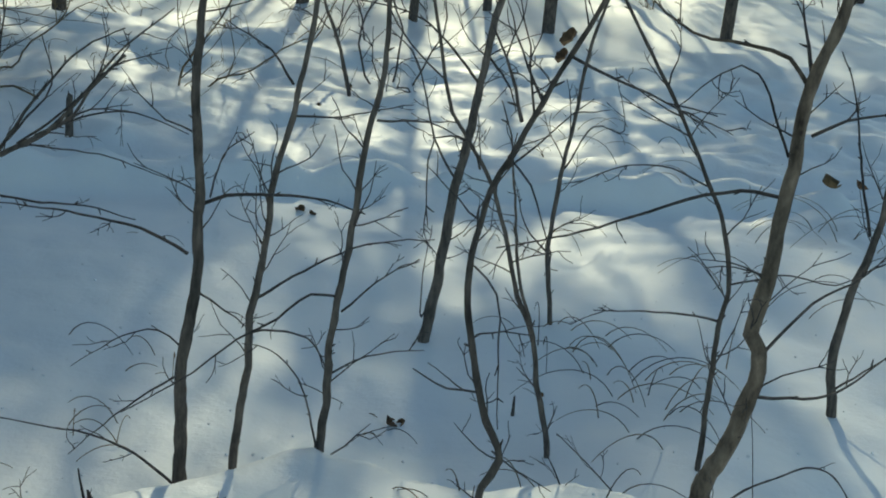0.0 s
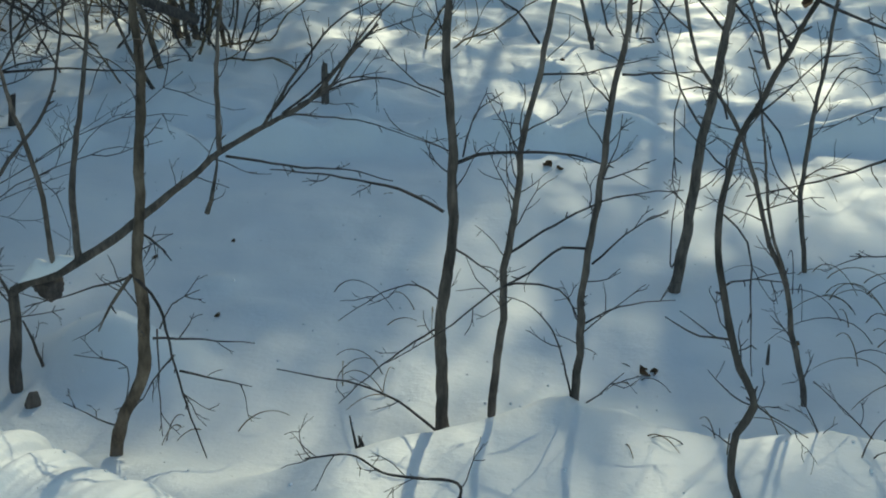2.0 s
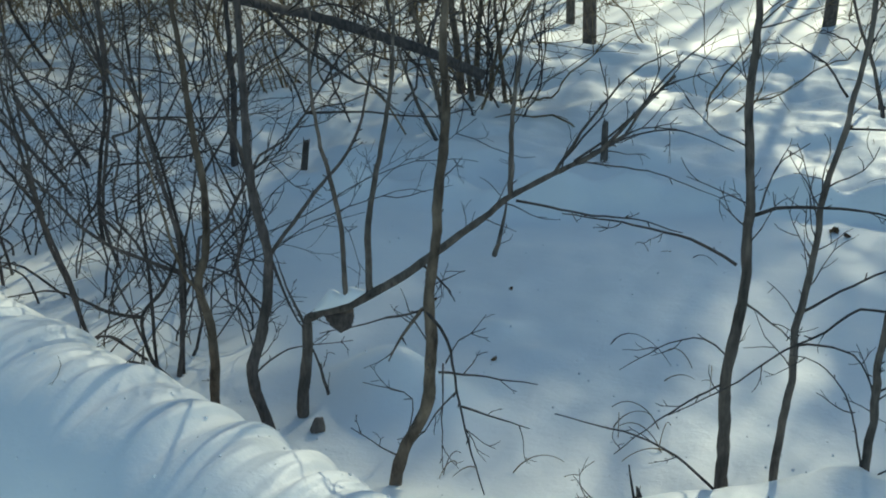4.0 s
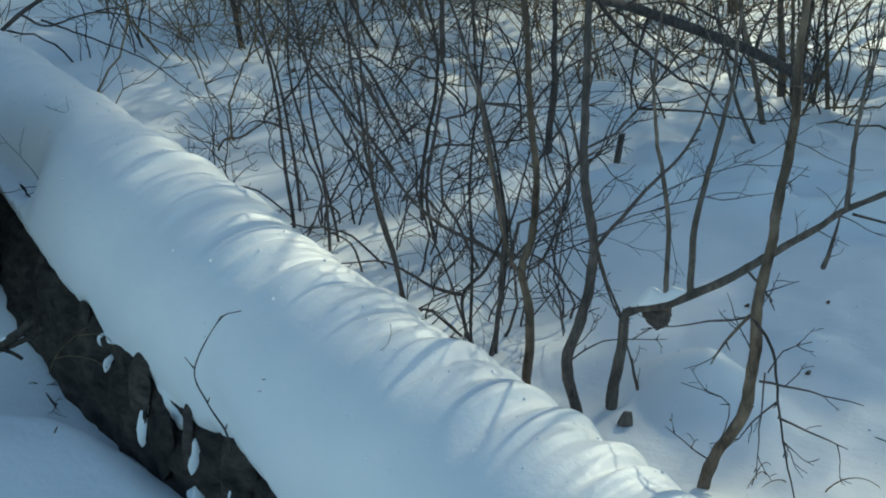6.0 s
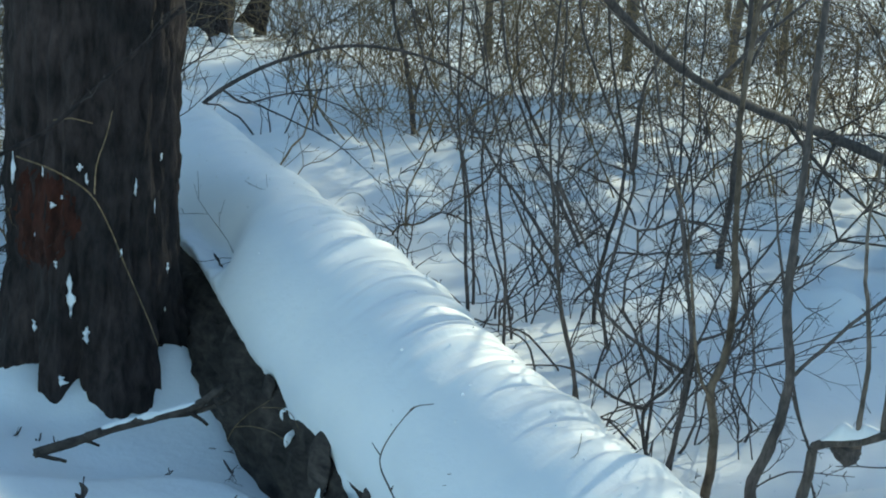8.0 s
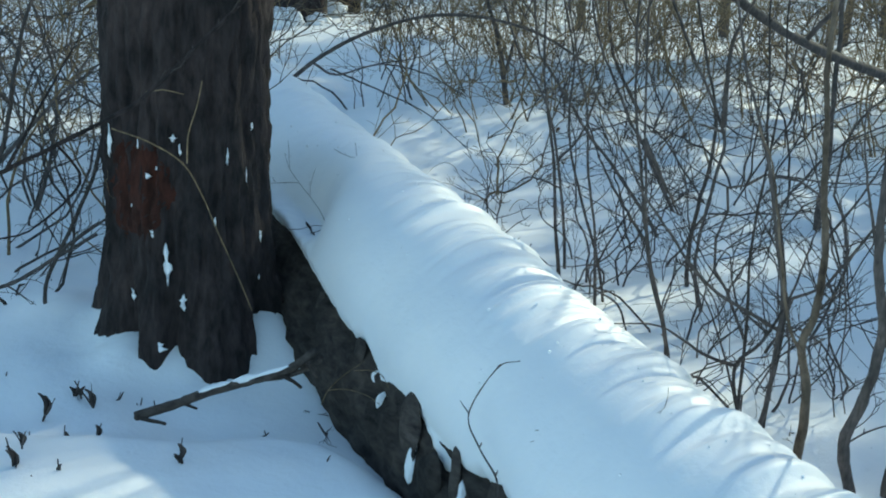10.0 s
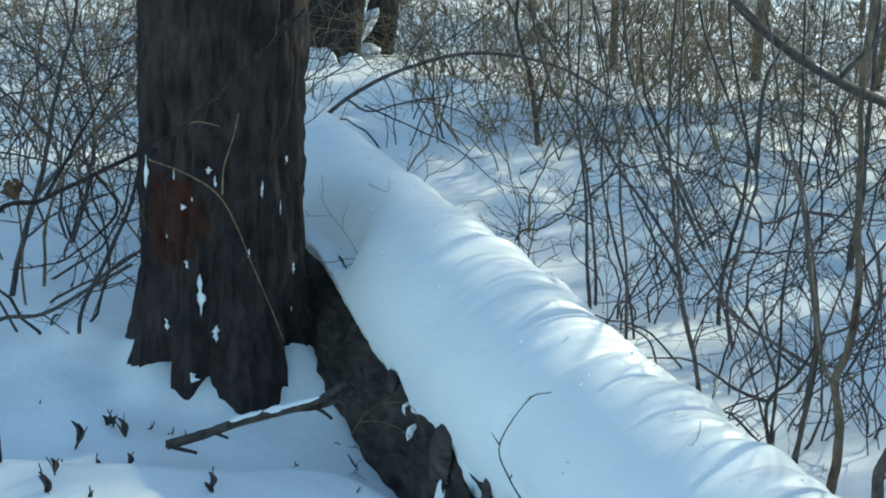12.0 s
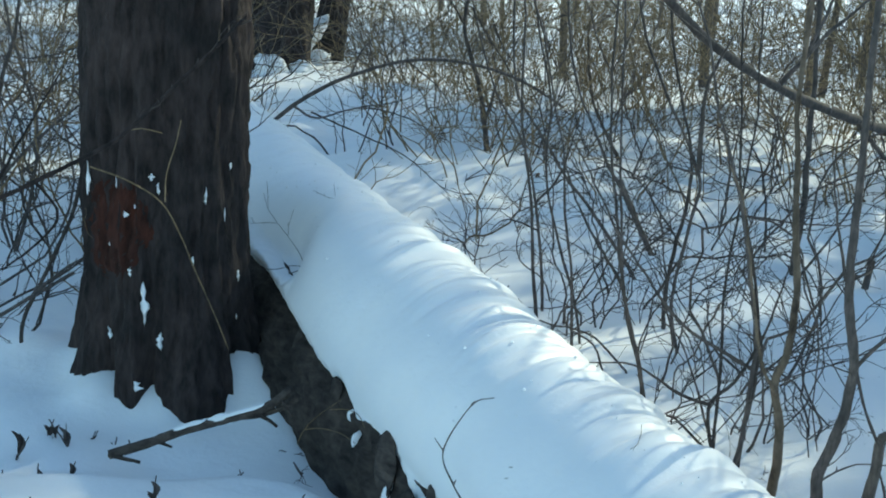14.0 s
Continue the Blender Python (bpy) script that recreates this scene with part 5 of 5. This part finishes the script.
# ---- dry weeds and sprouts ----
def weed(x, y, height, seed, lean=0.3, leaves=3):
    """A withered stalk with curled leaves."""
    rng = random.Random(seed)
    z = ground_z(x, y)
    ob = thing("dry_weed", (x, y, z), "withered dark weed stalk poking out of the snow", "plant", "withered weeds in the snow")
    w = wander(rng, (x, y, z - 0.05), (rng.uniform(-lean, lean), rng.uniform(-lean, lean), 1), height + 0.05, 6, 0.12)
    t = Tubes()
    t.add(w, 0.0045, 0.002, 5, 0.15, rng)
    stalk = part("stalk", t.v, t.f, BARK_DARK, ob)
    for k in range(leaves):
        p = w[rng.randint(1, 3)]
        d = np.array([rng.gauss(0, 0.30), rng.gauss(0, 0.30), rng.uniform(0.7, 1.6)])
        d /= np.linalg.norm(d)
        s = np.cross(d, (0, 0, 1)) + 1e-6
        s /= np.linalg.norm(s)
        ln, v, f = rng.uniform(0.45, 0.85) * height, [], []
        for j in range(6):
            u = j / 5
            wd = min(0.010, 0.17 * height) * math.sin(math.pi * (0.08 + 0.85 * u)) ** 0.8 + 0.001
            c = p + d * ln * u + s * 0.25 * ln * math.sin(4.0 * u) * u
            v += [c - s * wd, c + np.array([0, 0, -0.004]), c + s * wd, c + np.array([0, 0, 0.0015])]
        for j in range(5):
            for q in range(4):
                a, b = j * 4 + q, j * 4 + (q + 1) % 4
                f.append((a, b, b + 4, a + 4))
        f += [(3, 2, 1, 0), (20, 21, 22, 23)]
        part("leaf", v, f, BARK_DARK, stalk)
    return ob


for i, (x, y, h) in enumerate(((-0.615, 2.70, 0.085), (-4.06, 1.549, 0.104), (-4.102, 1.708, 0.064), (-4.079, 1.722, 0.076), (-4.018, 1.743, 0.097), (-4.036, 1.829, 0.043), (-3.868, 1.558, 0.048), (-3.801, 1.633, 0.06), (-3.681, 1.296, 0.105), (-3.782, 1.361, 0.078), (-3.96, 1.466, 0.02), (-3.369, 1.722, 0.084),
                               (-3.57, 1.399, 0.038), (-3.561, 1.348, 0.022), (-3.976, 1.893, 0.03), (-3.944, 1.939, 0.03), (-4.392, 1.571, 0.022), (-5.254, 2.143, 0.021), (-3.545, 2.125, 0.032), (-3.537, 2.162, 0.02), (-3.488, 2.188, 0.02), (-3.102, 2.076, 0.033), (-3.659, 1.891, 0.016))):
    weed(x, y, h, 500 + i, 0.25, 2 + i % 3)


def grass_tuft(x, y, blades, height, seed, spread=0.25):
    rng = random.Random(seed)
    z = ground_z(x, y)
    ob = thing("grass_tuft", (x, y, z), "sparse dry grass stalks arching over the snow", "grass", "dry grass in the snow")
    for k in range(blades):
        a = rng.uniform(0, 2 * math.pi)
        b = np.array([x + rng.gauss(0, spread * 0.5), y + rng.gauss(0, spread * 0.4), 0])
        b[2] = ground_z(b[0], b[1]) - 0.03
        h = height * rng.uniform(0.5, 1.15)
        w = [b]
        d = np.array([math.cos(a) * 0.25, math.sin(a) * 0.25, 1.0])
        for j in range(10):
            d = d / np.linalg.norm(d) + np.array([math.cos(a) * 0.16, math.sin(a) * 0.16, -0.13 - 0.02 * j])
            w.append(w[-1] + d / np.linalg.norm(d) * h / 8)
        t = Tubes()
        t.add(np.array(w), 0.0021, 0.0009, 4, 0.1, rng)
        part("blade", t.v, t.f, GRASS if rng.random() < 0.7 else BARK_DARK, ob)
    return ob


for i, (x, y, n, h, sp) in enumerate(((0.82, 3.59, 9, 0.26, 0.30), (0.54, 4.12, 5, 0.30, 0.2), (0.42, 3.08, 5, 0.2, 0.2), (0.03, 2.82, 5, 0.16, 0.22), (0.65, 4.15, 5, 0.34, 0.2), (-0.79, 3.8, 4, 0.26, 0.3), (0.98, 7.2, 8, 0.4, 0.4), (0.86, 4.02, 12, 0.34, 0.35), (0.70, 3.85, 6, 0.30, 0.25), (1.85, 5.7, 12, 0.5, 0.45), (1.45, 4.9, 6, 0.4, 0.3), (0.45, 5.3, 8, 0.4, 0.3), (-0.75, 3.2, 6, 0.22, 0.2),
                                      (0.02, 3.52, 4, 0.12, 0.1), (-0.55, 6.9, 3, 0.16, 0.15), (-1.1, 4.85, 3, 0.14, 0.12), (0.55, 2.9, 4, 0.22, 0.2), (0.15, 2.68, 2, 0.20, 0.2), (-1.05, 2.9, 4, 0.2, 0.15),
                                      (-4.6, 4.6, 6, 0.25, 0.3), (-5.2, 4.9, 6, 0.25, 0.3), (-0.15, 6.2, 5, 0.2, 0.2), (0.55, 6.6, 6, 0.3, 0.3), (1.3, 6.4, 6, 0.35, 0.3), (-2.1, 7.8, 5, 0.3, 0.3))):
    grass_tuft(x, y, n, h, 700 + i, sp)


# ---- leaves, stubs and stumps in the snow ----
def curled_leaf(x, y, z, size, seed, label, mat=None):
    rng = random.Random(seed)
    v, f, n, m = [], [], 9, 7
    rot = Euler((rng.uniform(0.3, 1.2), rng.uniform(-0.6, 0.6), rng.uniform(0, 6.28))).to_matrix()
    for layer in (0, 1):
        for i in range(n):
            u = i / (n - 1)
            wd = size * 0.42 * math.sin(math.pi * (0.06 + 0.88 * u)) * (1 + 0.25 * math.sin(u * 17))
            for k in range(m):
                t = 2 * k / (m - 1) - 1
                p = Vector((t * wd, (u - 0.5) * size, size * (0.35 * t * t + 0.3 * (u - 0.4) ** 2 + 0.05 * noise.noise((u * 5, t * 3, seed))) + layer * 0.0012))
                v.append(rot @ p)
    c = n * m
    for i in range(n - 1):
        for k in range(m - 1):
            a = i * m + k
            f += [(a, a + 1, a + m + 1, a + m), (c + a, c + a + m, c + a + m + 1, c + a + 1)]
    ring = [k for k in range(m)] + [i * m + m - 1 for i in range(1, n)] + [(n - 1) * m + k for k in reversed(range(m - 1))] + [i * m for i in reversed(range(1, n - 1))]
    for j, k in zip(ring, ring[1:] + ring[:1]):
        f.append((k, j, c + j, c + k))
    ob = new("withered_leaf", mesh_of("withered_leaf", v, f, mat or LEAF))
    ob.location = (x, y, z)
    return tagged(ob, label, "leaf", "withered leaves")


for i, (x, y, s) in enumerate(((-0.50, 5.42, 0.10), (-0.44, 5.40, 0.07), (0.02, 3.55, 0.09), (0.06, 3.56, 0.06), (-1.42, 5.95, 0.12), (-1.36, 5.97, 0.09), (-2.0, 5.75, 0.10), (-0.55, 8.0, 0.12), (-0.62, 7.1, 0.06),
                               (-1.5, 4.25, 0.035), (-1.32, 3.62, 0.05), (-1.72, 4.05, 0.05), (0.47, 3.75, 0.05), (-5.4, 6.85, 0.09), (-4.2, 7.4, 0.08), (-5.8, 6.0, 0.07), (-3.7, 7.7, 0.08))):
    curled_leaf(x, y, ground_z(x, y) - s * 0.02, s * 0.52, i + 2, "withered brown leaf half sunk in the snow")


def stump(x, y, r, h, lean, label, snow, seed):
    """A short broken stump, with a snow cap if told."""
    rng = random.Random(seed)
    z = ground_z(x, y)
    ob = thing("stump", (x, y, z), label, "stump")
    v, f, m, n = [], [], 28, 14
    deep = 0.6 if r > 0.1 else 0.1     # how far it reaches into the snow
    for i in range(n):
        t = i / (n - 1)
        for k in range(m):
            a = 2 * math.pi * k / m
            rr = r * (1.2 - 0.3 * t + (0.8 * math.exp(-t * 5) if r > 0.1 else 0.0) - (0.0 if h > 0.14 else 0.45 * t ** 3)) * (1 + (0.55 if r > 0.1 else 0.3) * noise.noise((math.cos(a) * 2.1, math.sin(a) * 2.1, t * 1.5 + seed)))
            top = (h + 0.35 * h * noise.noise((math.cos(a) * 2, math.sin(a) * 2, seed + 5))) if not snow else h
            v.append((x + rr * math.cos(a) + lean[0] * t, y + rr * math.sin(a) + lean[1] * t, z - deep + (top + deep) * t))
    for i in range(n - 1):
        for k in range(m):
            a, b = i * m + k, i * m + (k + 1) % m
            f.append((a, b, b + m, a + m))
    f.append(tuple((n - 1) * m + k for k in range(m)))
    part("body", v, f, BARK_OLD if r > 0.1 else BARK, ob)
    if snow:
        bm = bmesh.new()
        bmesh.ops.create_icosphere(bm, subdivisions=3, radius=1)
        for q in bm.verts:
            q.co = Vector((q.co.x * r * 1.15, q.co.y * r * 1.15, max(-0.15, q.co.z) * snow)) * (1 + 0.12 * noise.noise(q.co * 2))
        me = bpy.data.meshes.new("snow_cap")
        bm.to_mesh(me)
        bm.free()
        me.materials.append(SNOW_CAP)
        me.polygons.foreach_set("use_smooth", [True] * len(me.polygons))
        cap = new("snow_cap", me)
        cap.location = (lean[0], lean[1], h)
        cap.parent = ob
        tagged(cap, "round cap of snow")
    return ob


stump(-1.72, 6.16, 0.018, 0.19, (0.0, 0.02), "grey broken stub standing in the snow", 0, 3)
stump(-1.62, 2.96, 0.028, 0.035, (0.03, -0.02), "dark rotten stump at the arched trunk's foot", 0, 7)
stump(-3.15, 5.58, 0.016, 0.15, (0.03, 0.02), "dark broken stump in the snow", 0, 9)
stump(-13.0, 8.98, 0.27, 1.5, (0.05, 0.1), "thick dark broken trunk at the back of the wood", 0.2, 11)
stump(-13.72, 10.02, 0.17, 1.1, (0.25, 0.2), "leaning dark stump under snow at the back of the wood", 0.22, 12)
stump(-14.6, 9.55, 0.20, 1.4, (-0.1, 0.1), "dark broken trunk at the back of the wood", 0.2, 14)
stump(0.38, 3.62, 0.006, 0.06, (0.0, 0.0), "thin broken twig stub in the snow", 0, 13)


def drift_wedge(place, size, tilt, label):
    """A lump of drifted snow against the broken trunks."""
    bm = bmesh.new()
    bmesh.ops.create_icosphere(bm, subdivisions=4, radius=1)
    turn = Euler((0.0, tilt, 0.62)).to_matrix()
    for q in bm.verts:
        c = q.co * (1 + 0.35 * noise.noise(q.co * 1.6 + Vector((3, 1, 0))) + 0.15 * noise.noise(q.co * 4))
        q.co = turn @ Vector((c.x * size[0], c.y * size[1], c.z * size[2]))
    me = bpy.data.meshes.new("snow_clot")
    bm.to_mesh(me)
    bm.free()
    me.materials.append(SNOW_CAP)
    me.polygons.foreach_set("use_smooth", [True] * len(me.polygons))
    ob = new("snow_clot", me)
    ob.location = place
    return tagged(ob, label, "snow")


drift_wedge((-13.28, 9.62, 0.42), (0.36, 0.12, 0.10), -0.85, "slanting wedge of snow between dark broken trunks")
for i, (x, y, w, h) in enumerate(((-12.72, 8.62, 0.22, 0.17), (-12.62, 9.0, 0.16, 0.10), (-13.3, 9.66, 0.26, 0.14))):
    drift_wedge((x, y, ground_z(x, y) + 0.02), (w, 0.15, h), 0.3 - 0.3 * i, "rounded drift of snow at a broken trunk's foot")


def hanging_fungus(x, y, z, wide, tall):
    """A woody bracket under the arched trunk: flat above, ridged and rounded below."""
    v, f, n, m = [], [], 14, 26
    for i in range(n):
        t = i / (n - 1)
        for k in range(m):
            a = 2 * math.pi * k / m
            r = wide * max(0.0, 1 - (t * 0.985) ** 3.0) ** 0.5 * (1 + 0.06 * math.sin(t * 26) + 0.16 * noise.noise((math.cos(a) * 1.5, math.sin(a) * 1.5, t * 2)))
            v.append((x + r * math.cos(a), y + r * math.sin(a) * 0.8, z + 0.012 * noise.noise((math.cos(a), math.sin(a), 4)) - tall * t))
    for i in range(n - 1):
        for k in range(m):
            a, b = i * m + k, i * m + (k + 1) % m
            f.append((a, a + m, b + m, b))
    f += [tuple(range(m)), tuple((n - 1) * m + k for k in reversed(range(m)))]
    ob = new("tree_fungus", mesh_of("tree_fungus", v, f, BARK_DARK))
    return tagged(ob, "dark woody fungus hanging under the arched trunk", "fungus")


hanging_fungus(-1.600, 3.105, 0.305, 0.043, 0.062)


def near_twig(pts, r, label, sprays, seed):
    """A bare twig standing in or bending over the near snow; the first point lies in the snow."""
    rng = random.Random(seed)
    ob = thing("twig", pts[0], label, "twig")
    line = smooth_line(pts, 0.012)
    t = Tubes()
    t.add(line, r, r * 0.42, 6, 0.15, rng)
    part("stem", t.v, t.f, BARK_DARK, ob)
    fine = Tubes()
    twigs_on(fine, rng, line[len(line) // 5:], r * 0.65, sprays, 0.11, 4, 0.1, 1, 0.01)
    tagged(part("twig_spray", fine.v, fine.f, BARK_DARK, ob), kind="stuff")


near_twig([(-0.36, 2.46, 0.05), (-0.314, 2.45, 0.189), (-0.418, 2.45, 0.198), (-0.486, 2.45, 0.204), (-0.555, 2.45, 0.239), (-0.658, 2.45, 0.218)], 0.0042, "dark bare twig bending low over the near snow", 9, 51)
near_twig([(0.66, 2.62, 0.06), (0.714, 2.62, 0.227), (0.759, 2.62, 0.284), (0.81, 2.62, 0.337), (0.876, 2.62, 0.375), (0.93, 2.62, 0.403), (0.979, 2.62, 0.395), (1.016, 2.62, 0.358), (1.042, 2.62, 0.317)], 0.0036, "dark twig arching over the snow beside the stout young tree", 4, 52)
near_twig([(0.68, 3.0, 0.0), (0.651, 3.0, 0.047), (0.538, 3.0, 0.161), (0.445, 3.0, 0.244)], 0.0026, "thin straight twig leaning in the near snow", 2, 53)
near_twig([(0.51, 2.95, 0.02), (0.497, 2.95, 0.052), (0.452, 2.95, 0.156), (0.412, 2.95, 0.227)], 0.0030, "thin straight twig leaning in the near snow", 2, 54)
near_twig([(0.955, 3.0, -0.02), (0.951, 3.0, 0.055), (0.922, 3.0, 0.24), (0.893, 3.0, 0.387)], 0.0016, "thin upright stalk standing in the near snow", 0, 55)
curled_leaf(1.339, 3.87, 0.709, 0.045, 31, "curled dark leaf still hanging on a twig")
curled_leaf(*LEAF_FORK, 0.032, 33, "curled dark leaf caught in a fork")
curled_leaf(*LEAF_FORK_LOW, 0.026, 34, "curled dark leaf caught in a fork")
curled_leaf(*LEAF_BROWN, 0.11, 35, "brown dry leaf hanging in the brush by the old tree")
curled_leaf(1.068, 3.29, 0.848, 0.055, 32, "pale dry leaf caught on a twig", GRASS)
# snow lying on the elbow of the arched trunk
snow_strip("snow_strip", smooth_line(ARCH_SNOW, 0.012), 0.026, 0.052, "thick bead of snow on the arched trunk's elbow", 2)


# ---- frost beads that glint in the sun ----
def frost():
    rng = random.Random(21)
    base_v, base_f = [], []
    bm = bmesh.new()
    bmesh.ops.create_icosphere(bm, subdivisions=2, radius=1)
    base_v = [q.co.copy() for q in bm.verts]
    base_f = [tuple(q.index for q in face.verts) for face in bm.faces]
    bm.free()
    v, f = [], []
    spots = []
    for _ in range(760):
        x, y = rng.uniform(-2.6, 2.4), 2.3 + 6.0 * rng.random() ** 1.3
        spots.append((x, y, ground_z(x, y)))
    for _ in range(260):
        q, u = rng.uniform(1.6, 6.5), rng.uniform(0.2, 0.8)
        p = log_place(q, snow_edge(q) * (1 - u) + 0.30 * u, cap_reach(q, u))
        spots.append(tuple(p))
    for x, y, z in spots:
        r, k = 0.0014 + 0.0038 * rng.random() ** 2, len(v)
        v += [(x + r * q.x, y + r * q.y, z + r * (q.z + 0.5)) for q in base_v]
        f += [tuple(k + j for j in face) for face in base_f]
    ob = new("frost", mesh_of("frost", v, f, FROST))
    return tagged(ob, "glinting frost crystals scattered over the snow", "frost", kind="stuff")


frost()
